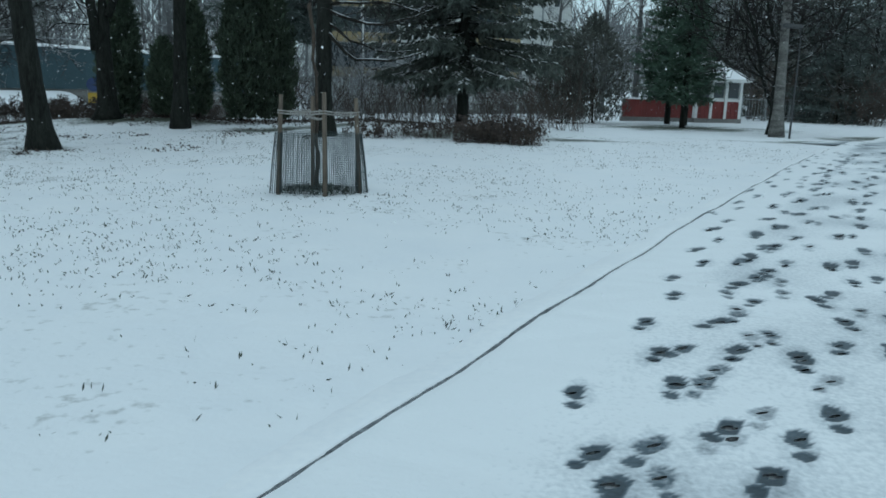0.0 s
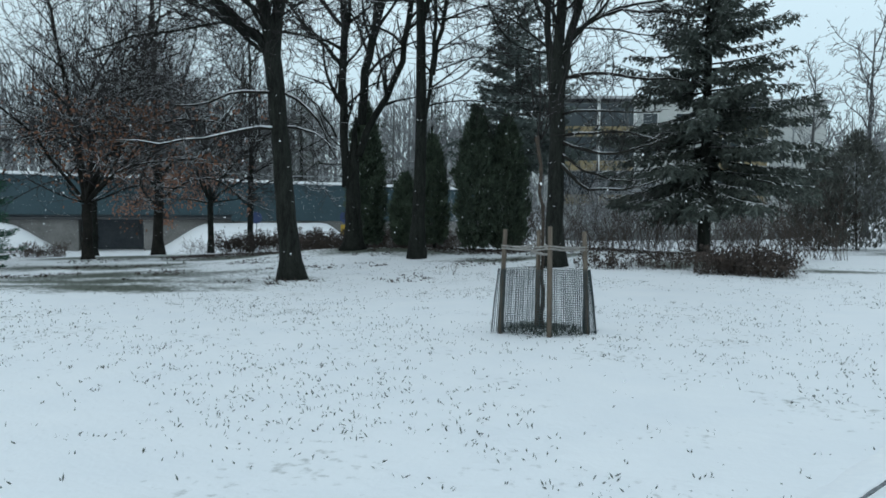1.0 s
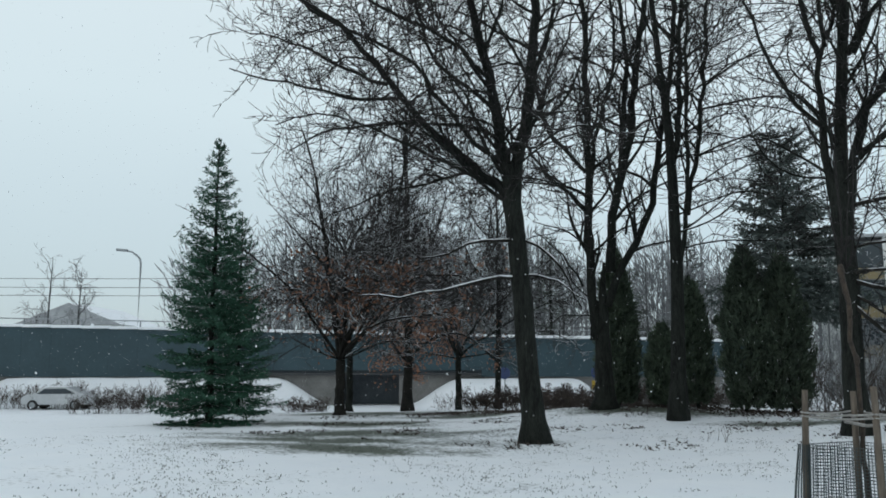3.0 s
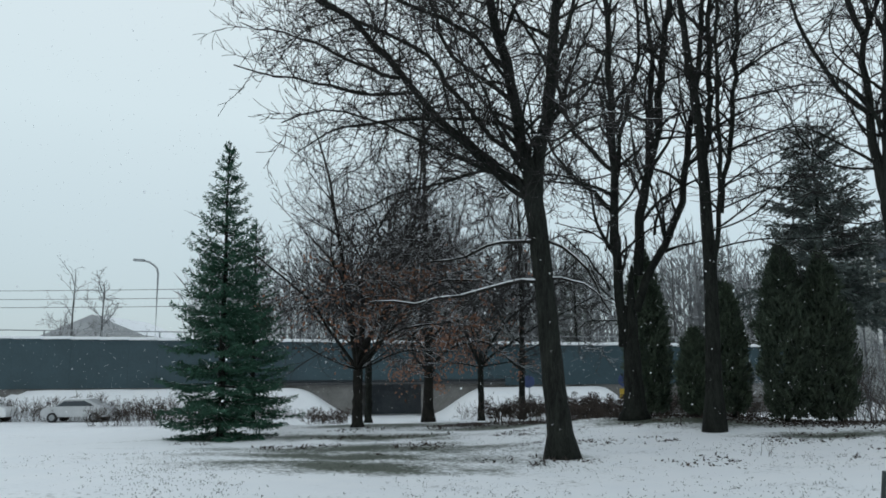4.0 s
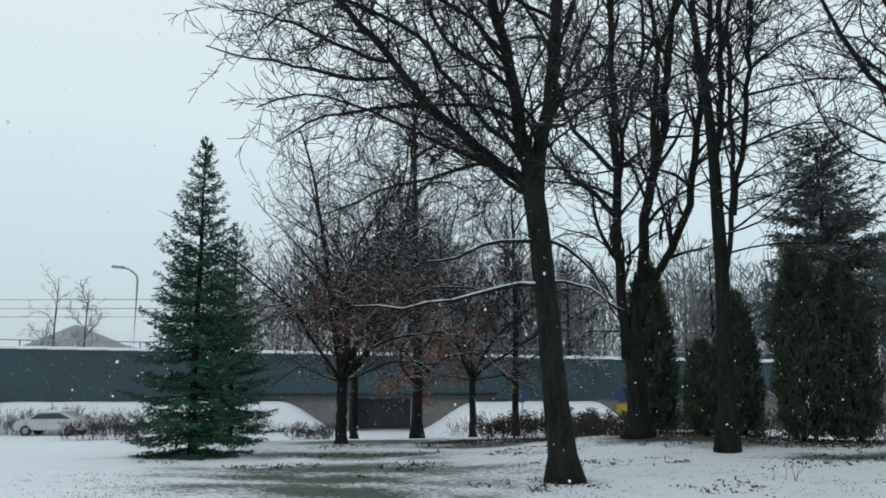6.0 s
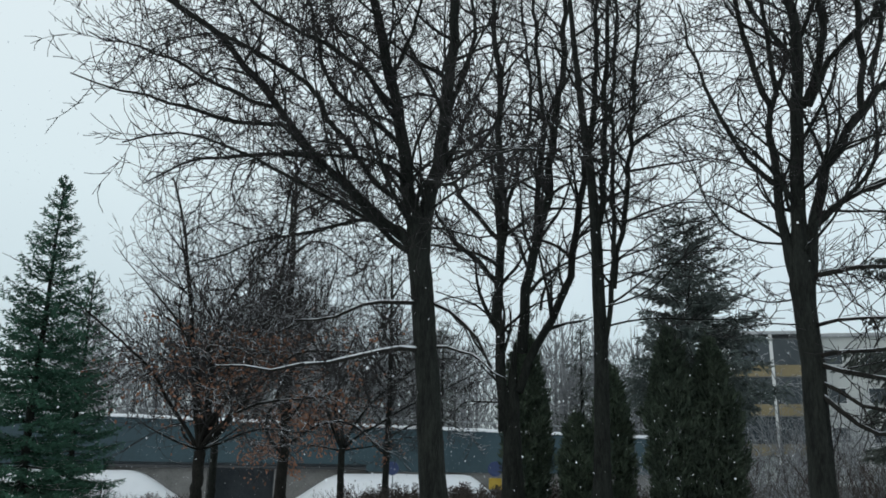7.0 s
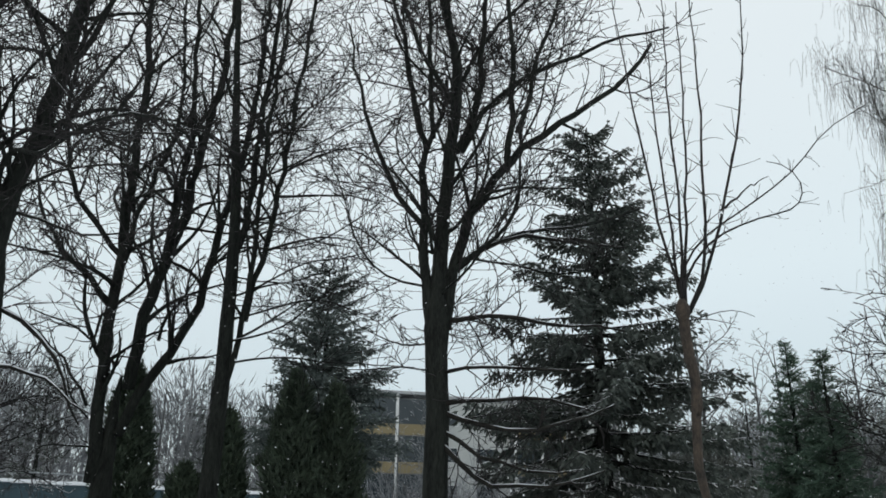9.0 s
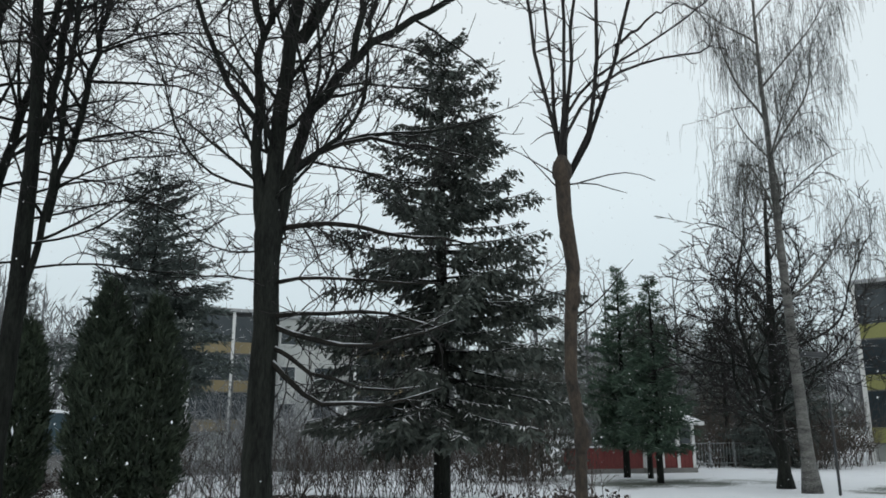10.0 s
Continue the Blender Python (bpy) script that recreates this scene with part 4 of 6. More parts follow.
# --- small round-crowned trees on the far side of the lawn
SMALL = [(1.0, az, el, ln, r, 0.05) for az, el, ln, r in ((30, 55, 6.2, 0.07), (75, 72, 7.8, 0.095), (115, 54, 6.2, 0.07), (165, 56, 5.4, 0.065), (215, 58, 5.4, 0.07), (255, 76, 7.8, 0.095),
                                                       (300, 56, 6.0, 0.07), (345, 46, 5.4, 0.06), (205, 18, 2.7, 0.045), (20, 14, 3.2, 0.045), (140, 66, 7.0, 0.08), (320, 66, 7.0, 0.08), (250, 20, 2.6, 0.04), (100, 20, 2.8, 0.04))]
oak, grown = bare_tree("oak_tree", -19.5, 22.6, "round-crowned bare oak with a few brown leaves", 21,
                       [(0, 0, 0, 0.20), (0.0, 0, 0.9, 0.165), (0.0, 0, 1.9, 0.17)], [(f, az, el, 1.14 * ln, r, lift) for f, az, el, ln, r, lift in SMALL], density=(2.2, 3.0, 3.3, 2.6), stub=0.2, spread=48, wobble=0.19, rmin=0.010, rise=0.06, group="oaks", bark="bark_mid", twig="twig_mid")
rng_leaf = np.random.default_rng(5)
tips = np.array(grown.tips)
low = tips[(tips[:, 2] < 5.4)]
pick = low[rng_leaf.integers(0, len(low), 3400)]
pick = pick[np.sin(1.3 * pick[:, 0] + 0.7) + np.sin(1.1 * pick[:, 1] - pick[:, 2]) > 0.0]
tagged(blades("leaves", pick + rng_leaf.normal(size=pick.shape) * 0.10, rng_leaf.normal(size=pick.shape) - UP * 0.5, 0.13, 0.08, M["leaf"], oak, rng_leaf, "withered brown leaves"), kind="stuff")
bare_tree("oak_tree", -20.9, 28.2, "upright bare oak with dense dark twigs", 22,
          [(0, 0, 0, 0.21), (0.05, 0, 3.0, 0.18), (-0.1, 0, 7.2, 0.13), (-0.2, 0, 12.6, 0.05)],
          [(f, az, el, ln, 0.065, 0.05) for f, az, el, ln in ((0.22, 210, 28, 4.6), (0.25, 30, 28, 4.6), (0.30, 200, 38, 5.4), (0.34, 40, 38, 5.4), (0.36, 250, 34, 4.6), (0.42, 120, 45, 5.0), (0.45, 290, 45, 5.0), (0.50, 215, 50, 5.4),
                                                            (0.54, 30, 50, 5.4), (0.60, 260, 52, 5.0), (0.64, 160, 55, 4.6), (0.70, 340, 55, 4.6), (0.76, 200, 55, 4.4), (0.8, 50, 58, 4.4), (0.88, 240, 62, 4.0), (0.9, 90, 62, 3.6), (1.0, 100, 80, 3.2))],
          density=(3.0, 4.0, 4.1, 3.0), stub=0.2, wobble=0.20, rmin=0.0105, shrink=0.48, group="oaks", bark="bark_mid", twig="twig_mid")
oak_b, grown = bare_tree("oak_tree", -20.4, 31.2, "small bare oak with a swag of brown leaves", 23,
                         [(0, 0, 0, 0.15), (0.0, 0, 1.2, 0.13), (0.0, 0, 2.4, 0.13)],
                         [(0.95, az, el, ln, r, 0.04) for az, el, ln, r in ((30, 58, 7.0, 0.06), (110, 60, 7.0, 0.06), (190, 56, 7.0, 0.06), (270, 64, 7.5, 0.06), (215, 10, 3.4, 0.045), (37, 20, 3.0, 0.04), (60, 74, 7.5, 0.06), (240, 74, 7.5, 0.06))],
                         density=(2.0, 2.9, 3.4, 3.2), rmin=0.0105, group="oaks")
tips = np.array(grown.tips)
low = tips[(tips[:, 2] < 4.4) & (tips[:, 0] < 0.6)]
pick = low[rng_leaf.integers(0, len(low), 2600)]
tagged(blades("leaves", pick + rng_leaf.normal(size=pick.shape) * 0.14, rng_leaf.normal(size=pick.shape) - UP * 0.5, 0.14, 0.09, M["leaf"], oak_b, rng_leaf, "withered brown leaves"), kind="stuff")
bare_tree("lime_tree", -20.2, 34.2, "slender bare tree with grey trunk", 24,
          [(0, 0, 0, 0.15), (0.05, 0, 3.0, 0.13), (0.1, 0, 6.0, 0.10), (0.0, 0, 11.0, 0.03)],
          [(f, az, el, 4.4, 0.05, 0.05) for f, az, el in ((0.25, 200, 30), (0.33, 30, 40), (0.42, 130, 45), (0.5, 290, 45), (0.6, 210, 50), (0.68, 40, 52), (0.78, 150, 55), (0.86, 330, 58), (0.38, 220, 40), (0.55, 20, 50), (0.72, 250, 52))],
          density=(2.2, 3.2, 3.6, 3.2), rmin=0.0135, twig="twig_mid")

bare_tree("oak_tree", -23.6, 27.6, "bare oak behind another oak", 25, [(0, 0, 0, 0.16), (0, 0, 1.2, 0.14), (0, 0, 2.6, 0.14)],
          [(1.0, az, el, 7.5, 0.07, 0.05) for az, el in ((20, 50), (80, 66), (140, 50), (200, 46), (250, 68), (310, 50))], density=(2.0, 2.6, 3.0), levels=3, rmin=0.014, group="oaks")

# --- conifers
young_spruce("spruce_tree", -19.6, 17.15, 8.5, 2.0, "young green spruce with snow-dusted lower boughs", 31)
young_spruce("spruce_tree", -24.2, 22.0, 7.6, 1.95, "small dull-green spruce behind another spruce", 32, dense=0.8, step=0.42)
conifer("fir_tree", 0.47, 24.0, 10.35, 3.15, "large dusky conifer with drooping snow-dusted boughs", 33, mat="fir", skirt=1.65, whorl=0.36, per=12, tuft=0.42, droop=0.34, snow=0.13, hang=0.50, sparse=1.5, profile=0.66, k=6, fine=(0.22, 0.48), slim=0.22)
conifer("spruce_tree", -8.8, 42.1, 13.2, 3.5, "tall dark spruce behind the thujas", 34, mat="haze_fir", skirt=4.5, whorl=0.42, per=12, tuft=0.68, droop=0.25, snow=0.03, sparse=0.8, profile=0.46, k=6, fine=(0.24, 0.52), slim=0.18)
conifer("pine_tree", 10.8, 38.9, 8.7, 2.1, "dense dark green pine with bare lower trunks", 35, mat="pine", skirt=1.3, whorl=0.30, per=11, tuft=0.40, droop=-0.1, snow=0.03, profile=0.95, sparse=0.8)
conifer("pine_tree", 10.4, 35.0, 7.6, 1.55, "smaller dense green pine in a group", 36, mat="pine", skirt=1.2, whorl=0.30, per=10, tuft=0.40, droop=-0.1, snow=0.03, profile=0.95, sparse=0.8)
conifer("pine_tree", 11.4, 38.0, 7.0, 1.8, "green pine at the back of a group", 37, mat="pine", skirt=1.3, whorl=0.32, per=10, tuft=0.40, droop=-0.1, snow=0.03, profile=0.95, sparse=0.8)
thuja("thuja", [(-6.42, 24.95, 4.50, 0.60), (-5.52, 25.3, 4.25, 0.60)], "broad dark green two-headed columnar thuja", 41, 5600)
thuja("thuja", [(-10.55, 25.7, 4.8, 0.60)], "tall dark green columnar thuja behind a tree", 42, 6000)
thuja("thuja", [(-8.92, 25.2, 2.3, 0.42), (-8.1, 25.5, 3.6, 0.48)], "small dark green thuja pair", 43, 4200)


# ---------------------------------------------------------------- birch
def birch():
    tree, g = bare_tree("birch_tree", 12.05, 28.4, "tall weeping birch with pale bark and hanging twigs", 51,
                        [(-0.16, 0.1, 0, 0.19), (-0.24, 0.15, 3.5, 0.15), (-0.30, 0.2, 8.0, 0.11), (-0.36, 0.22, 13.0, 0.06), (-0.32, 0.2, 17.5, 0.02)],
                        [(f, az, el, ln, r, lift) for f, az, el, ln, r, lift in ((0.36, 350, 42, 3.6, 0.045, 0.05), (0.42, 175, 52, 3.2, 0.04, 0.04), (0.50, 170, 60, 3.6, 0.045, 0.02), (0.52, 345, 56, 3.8, 0.045, 0.04),
                                                                       (0.60, 10, 58, 4.4, 0.05, 0.02), (0.66, 190, 50, 4.2, 0.045, 0.0), (0.72, 340, 48, 3.8, 0.04, 0.0), (0.80, 170, 50, 3.2, 0.035, 0.0),
                                                                       (0.85, 20, 52, 3.0, 0.035, 0.0), (0.92, 200, 55, 2.4, 0.03, 0.0), (0.6, 260, 50, 3.6, 0.04, 0.0), (0.76, 90, 50, 3.4, 0.04, 0.0))],
                        bark="birch", twig="weeping", levels=3, density=(2.0, 3.0, 3.2), spread=45)
    rng = np.random.default_rng(52)
    t = Tubes()
    tips = np.array(g.tips)
    for p in tips[tips[:, 2] > 5.0][rng.integers(0, (tips[:, 2] > 5.0).sum(), 4000)]:
        p = p + rng.normal(size=3) * np.array((0.28, 0.28, 0.2))
        ln = rng.uniform(0.35, 1.25)
        q = np.linspace(0, 1, 4)
        a, out, sway = rng.uniform(0, 2 * math.pi), rng.uniform(0.05, 0.30), rng.normal(size=2) * 0.06
        wide = out * np.sqrt(q)
        t.add(np.stack([p[0] + math.cos(a) * wide + sway[0] * q ** 2, p[1] + math.sin(a) * wide + sway[1] * q ** 2, p[2] + 0.08 * np.sin(math.pi * np.minimum(q * 2, 1)) - ln * q ** 1.4], 1), np.linspace(0.0055, 0.0035, 4), 3)
    tagged(t.part("weeping_foliage", M["weeping"], tree), kind="stuff")


birch()
bare_tree("alder_tree", 12.9, 31.3, "broad dark bare tree with several stems beside the birch", 53,
          [(0, 0, 0, 0.20), (-0.05, 0, 2.5, 0.16), (0.05, 0, 5.5, 0.12), (0.3, 0, 10.0, 0.04)],
          [(f, az, el, ln, r, 0.04) for f, az, el, ln, r in ((0.06, 350, 66, 9.0, 0.10), (0.10, 172, 66, 8.0, 0.09), (0.25, 180, 38, 5.0, 0.055), (0.30, 345, 34, 6.4, 0.06), (0.36, 10, 40, 6.4, 0.06), (0.42, 175, 42, 5.0, 0.05), (0.48, 350, 46, 6.4, 0.055),
                                                           (0.55, 200, 50, 4.6, 0.05), (0.6, 20, 52, 5.4, 0.05), (0.65, 90, 55, 4.5, 0.05), (0.65, 270, 50, 4.5, 0.05), (0.75, 180, 54, 4.0, 0.04), (0.8, 0, 52, 4.4, 0.045), (0.3, 265, 30, 5.0, 0.05), (0.9, 340, 60, 3.6, 0.04))],
          density=(2.1, 3.0, 3.0, 2.4), stub=0.2, rmin=0.016, shrink=0.48)

# ---------------------------------------------------------------- hedges and shrubs
shrub("hedge", 1.2, 18.75, 2.0, 0.9, 0.66, "clipped reddish-brown hedge dusted with snow", 61, 330, 8, category="hedge", group="hedges", leaves=3000)
shrub("hedge", -1.2, 19.4, 2.6, 0.8, 0.40, "low brown hedge of bare twigs", 62, 170, 6, category="hedge", group="hedges", leaves=900)
for i, (x, y, w, h, s) in enumerate(((-1.2, 24.4, 2.4, 1.5, 46), (0.9, 25.2, 2.2, 1.3, 40), (-3.4, 25.0, 2.2, 1.3, 40), (3.4, 25.4, 2.0, 1.4, 40), (-4.6, 27.5, 2.6, 2.2, 40), (-2.2, 28.5, 2.8, 2.1, 44),
                                     (0.6, 28.8, 2.6, 1.9, 40), (3.0, 29.2, 2.4, 1.7, 36))):
    shrub("shrub", x, y, w, 1.0, h, "bare brown shrub of thin twigs", 63 + i, s, twig_r=0.006)
shrub("weed", -5.45, 18.75, 0.5, 0.3, 0.42, "dry weed stalks poking through the snow", 70, 6, category="weed", group="", twig_r=0.003)
for i, (x, y, w, h) in enumerate(((-16.2, 30.9, 3.4, 1.0), (-14.2, 29.8, 2.0, 0.7), (-44.4, 29.5, 5.0, 1.5), (-40.5, 32.2, 3.0, 1.3), (-33.9, 35.4, 2.2, 1.0))):
    shrub("hedge", x, y, w, 1.0, h, "clipped brown hedge on the far side of the lawn", 71 + i, 90, 38, category="hedge", group="far hedges", leaves=2600, twig_r=0.008)
for i in range(12):
    shrub("shrub", -13.0 + 1.25 * i, 26.6 + 0.35 * math.sin(i * 2.1), 1.5, 0.8, 0.45 + 0.14 * (i % 3), "low scrub at the edge of the lawn", 80 + i, 22, group="edge scrub", twig_r=0.006)
for i, (x, y, w) in enumerate(((-15.6, 27.5, 3.2), (-12.7, 28.3, 3.0), (-9.9, 29.2, 3.0))):
    shrub("hedge", x, y, w, 1.1, 0.95, "rough brown hedge behind the trees", 95 + i, 150, 18, category="hedge", group="rough hedges", leaves=3600, twig_r=0.007)
thuja("juniper", [(6.9, 38.2, 5.0, 1.6), (5.6, 38.6, 4.0, 1.3)], "broad dull grey-green juniper beside the pavilion", 44, 3600, "juniper")
conifer("yew_tree", 22.6, 46.2, 7.4, 3.0, "broad dark evergreen beyond the birch", 38, mat="haze_fir", skirt=0.3, whorl=0.42, per=10, tuft=0.55, droop=0.05, snow=0.02, profile=0.55, sparse=0.7)
conifer("yew_tree", 26.4, 50.0, 9.5, 3.2, "tall dark evergreen at the edge of the park", 39, mat="haze_fir", skirt=0.5, whorl=0.55, per=9, tuft=0.65, droop=0.05, snow=0.02, profile=0.6, sparse=0.6)
conifer("yew_tree", 21.4, 49.4, 8.8, 3.4, "broad dark evergreen behind the alder", 46, mat="haze_fir", skirt=0.3, whorl=0.5, per=9, tuft=0.6, droop=0.05, snow=0.02, profile=0.55, sparse=0.6)
mass = conifer("evergreen_tree", 20.0, 58.0, 10.5, 3.6, "broad dull evergreen in the woods beyond the park", 45, mat="juniper", skirt=0.3, whorl=0.75, per=7, tuft=1.0, droop=0.05, snow=0.0, profile=0.5, sparse=0.3, group="far evergreens", k=4)
for i, (x, y, s) in enumerate(((23.5, 60.5, 1.05), (26.5, 57.0, 0.9), (29.5, 61.0, 1.1), (33.0, 62.5, 1.0), (35.5, 66.0, 1.1), (17.5, 63.0, 0.95), (31.0, 68.0, 1.15), (24.0, 66.0, 1.1))):
    copy_thing(mass, pose(x, y, gz(x, y), 0, 0, 47 * i)).scale = (s, s, s)
for i in range(11):
    x, y = BR0 + BRE * (-31 + 2.3 * i) + BRN * 2.7
    shrub("hedge", float(x), float(y), 2.5, 1.0, 1.6 + 0.15 * (i % 3), "rough brown hedge below the bridge", 120 + i, 45, 38, category="hedge", group="bank hedges", leaves=250, twig_r=0.011)
for i, l in enumerate((-5.6, 5.6, 8.0, 11.0, 13.5)):
    x, y = BR0 + BRE * l + BRN * (2.4 if l < 0 else 5.2)
    shrub("shrub", float(x), float(y), 2.0, 1.0, 0.9 + 0.25 * (i % 3), "bare shrub on the snowy bank below the bridge", 135 + i, 40, 38, group="bank shrubs", twig_r=0.010)


# ---------------------------------------------------------------- tree guard
def tree_guard():
    cx, cy = -1.56, 9.68
    guard = thing("tree_guard", cx, cy, gz(cx, cy), "tree guard of wooden stakes and green wire mesh", "tree guard")
    feet = [(-0.47, -0.20, 1.19), (0.12, -0.32, 1.23), (0.50, 0.0, 1.17), (-0.14, 0.34, 1.17)]
    for i, (x, y, h) in enumerate(feet):
        t = Tubes()
        hs = np.linspace(-0.1, h, 7)
        k = 0.10 * hs / h
        t.add(np.stack([x * (1 - k), y * (1 - k), hs], 1), [0.030, 0.029, 0.028, 0.028, 0.028, 0.027, 0.024], 9)
        t.part("stake", M["stake"], guard, "weathered round wooden stake")
    for i in range(4):
        (x0, y0, _), (x1, y1, _) = feet[i], feet[(i + 1) % 4]
        t = Tubes()
        top = 0.74
        nw = int(math.hypot(x1 - x0, y1 - y0) / 0.028)
        flare = lambda h: 1.06 - 0.08 * h / top
        for j in range(nw + 1):
            u = j / nw
            px, py = x0 + (x1 - x0) * u, y0 + (y1 - y0) * u
            t.add([(px * flare(h), py * flare(h), h) for h in (0.01, 0.3, 0.55, top)], [0.0032] * 4, 3)
        for j in range(28):
            h = 0.02 + (top - 0.02) * j / 27
            t.add([((x0 + (x1 - x0) * u) * flare(h), (y0 + (y1 - y0) * u) * flare(h), h) for u in (0, 0.5, 1)], [0.0032] * 3, 3)
        t.part("wire_panel", M["mesh_wire"], guard, "dark wire mesh")
    for i in (0, 2):
        x, y, _ = feet[i]
        t = Tubes()
        for j in range(16):
            a = 2 * math.pi * j / 16
            t.add([(x * f + math.cos(a) * q, y * f + math.sin(a) * q * 0.8, h) for h, q, f in ((0.01, 0.075, 1.06), (0.4, 0.058, 1.02), (0.74, 0.040, 0.97))], [0.0045] * 3, 3)
        t.part("wire_wrap", M["mesh_wire"], guard, "wire mesh bunched round the stake")
    for hz in (0.975, 1.005):
        t = Tubes()
        loop = [(x * 0.98, y * 0.98, hz + 0.01 * math.sin(i * 2.0)) for i, (x, y, h) in enumerate(feet)]
        loop = loop + [loop[0]]
        pts = []
        for a, b in zip(loop[:-1], loop[1:]):
            for u in (0, 0.25, 0.5, 0.75):
                pts.append((a[0] + (b[0] - a[0]) * u, a[1] + (b[1] - a[1]) * u, a[2] + (b[2] - a[2]) * u - 0.02 * math.sin(math.pi * u)))
        pts.append(loop[0])
        t.add(pts, [0.010] * len(pts), 6)
        t.part("tie_band", M["rope"], guard, "grey band tied round the stakes")
    t = Tubes()
    t.add([(0.11, -0.2, 0.92), (0.0, 0.0, 0.90), (-0.17, 0.10, 0.92), (-0.12, 0.28, 0.94)], [0.015] * 4, 6)
    t.part("tree_tie", M["rope"], guard)
    rng = np.random.default_rng(7)
    n = 420
    a = rng.uniform(0, 2 * math.pi, n)
    r = 0.56 * np.sqrt(rng.random(n))
    tagged(blades("weeds", np.stack([r * np.cos(a), r * np.sin(a) * 0.7, np.zeros(n)], 1), rng.normal(size=(n, 3)) * 0.5 + UP, rng.uniform(0.05, 0.14, n), 0.012, M["grass"], guard, rng, "dry grass at the foot"), kind="stuff")


tree_guard()


# ---------------------------------------------------------------- bridge with underpass
def bridge():
    rz = math.degrees(math.atan2(BRE[1], BRE[0]))
    br = thing("bridge", BR0[0], BR0[1], 0.0, "long low road bridge with blue-grey side panels and an underpass", "bridge", rz=rz)
    # local x runs along the bridge, -y faces the lawn
    def zt(x):
        return 3.28 - 0.019 * x
    w = 2.0
    for i in range(-30, 14):
        x0, x1 = i * w, (i + 1) * w - 0.004
        z0 = 0.35
        if -8.1 < x0 < 7.9:
            z0 = 0.78
        bm = box(bmesh.new(), x0, x1, -0.15, 0.0, z0, zt(x0), 0.006)
        part("panel", bm, M["panel"], br)
        bm = box(bmesh.new(), x0, x1 + 0.004, -0.35, 0.10, zt(x0), zt(x0) + 0.20, 0.04)
        part("parapet_cap", bm, M["snow"], br, "snow lying on the parapet")
        bm = box(bmesh.new(), x0, x0 + 0.07, -0.1, 0.0, zt(x0) + 0.2, zt(x0) + 0.62, 0.0)
        part("rail_post", bm, M["metal"], br) if i % 2 == 0 else bm.free()
    t = Tubes()
    t.add([(-60, -0.05, zt(-60) + 0.62), (0, -0.05, zt(0) + 0.62), (28, -0.05, zt(28) + 0.62)], [0.045] * 3, 6)
    t.part("handrail", M["metal"], br, "thin steel handrail")
    box_part("deck", (-60, 28, 0.02, 11.0, 2.2, 2.9), M["concrete"], br, "concrete deck", 0.0)
    box_part("girder", (-8.0, 8.0, 0.01, 0.6, 0.62, 1.4), M["soffit"], br, "painted steel girder over the opening", 0.03)
    box_part("girder_flange", (-8.0, 8.0, -0.30, 0.6, 0.46, 0.615), M["dark"], br, "", 0.02)
    for sx in (-1, 1):
        # sloping wing wall beside the opening
        bm = bmesh.new()
        prof = [(sx * 2.05, -1.9), (sx * 2.05, 0.455), (sx * 8.0, 0.455), (sx * 8.0, -1.9)]
        front = [bm.verts.new((x + 0.15, 0.1, z)) for x, z in prof]
        back = [bm.verts.new((x + 0.15, 10.8, z)) for x, z in prof]
        bm.faces.new(front), bm.faces.new(back[::-1])
        for k in range(4):
            bm.faces.new((front[k], front[(k + 1) % 4], back[(k + 1) % 4], back[k]))
        bmesh.ops.recalc_face_normals(bm, faces=bm.faces)
        part("abutment", bm, M["concrete"], br, "stained concrete abutment")
    box_part("back_wall", (-1.88, 2.18, 2.6, 2.9, -1.75, 0.45), M["soffit"], br, "dark far end of the underpass", 0.0)
    box_part("embankment_core", (-60, -8.1, 0.02, 11, -1.9, 2.19), M["concrete"], br, "", 0.0)
    box_part("embankment_core", (8.2, 28, 0.02, 11, -1.9, 2.19), M["concrete"], br, "", 0.0)


bridge()


# ---------------------------------------------------------------- street lamps and poles
def street_lamp(x, y, h, az, reach, label, z=None, r=0.07, paint="metal"):
    z = gz(x, y) if z is None else z
    lamp = thing("street_lamp", x, y, z, label, "street lamp", "street lamps")
    t = Tubes()
    c, s = math.cos(radians(az)), math.sin(radians(az))
    bend = [(c * reach * u, s * reach * u, h - 0.55 * (1 - u) ** 2) for u in (0.08, 0.3, 0.6, 1.0)]
    t.add([(0, 0, -0.1), (0, 0, h * 0.5), (0, 0, h - 0.75)] + bend, [r, r * 0.8, r * 0.62, r * 0.6, r * 0.55, r * 0.5, r * 0.5], 8)
    t.part("pole", M[paint], lamp)
    bm = box(bmesh.new(), -0.1, 0.55, -0.12, 0.12, -0.06, 0.08, 0.03)
    bmesh.ops.transform(bm, matrix=pose(c * reach, s * reach, h, 0, -4, az), verts=bm.verts)
    part("lamp_head", bm, M[paint], lamp)
    return lamp


street_lamp(-41.05, 28.75, 9.45, 217, 0.9, "tall grey street lamp with a curved arm", r=0.10)
street_lamp(4.7, 41.0, 6.6, 200, 0.4, "slim grey park lamp among the trees", r=0.06)
street_lamp(11.8, 27.2, 3.7, 170, 0.08, "slim dark grey lamp post beside the birch", r=0.04, paint="dark")


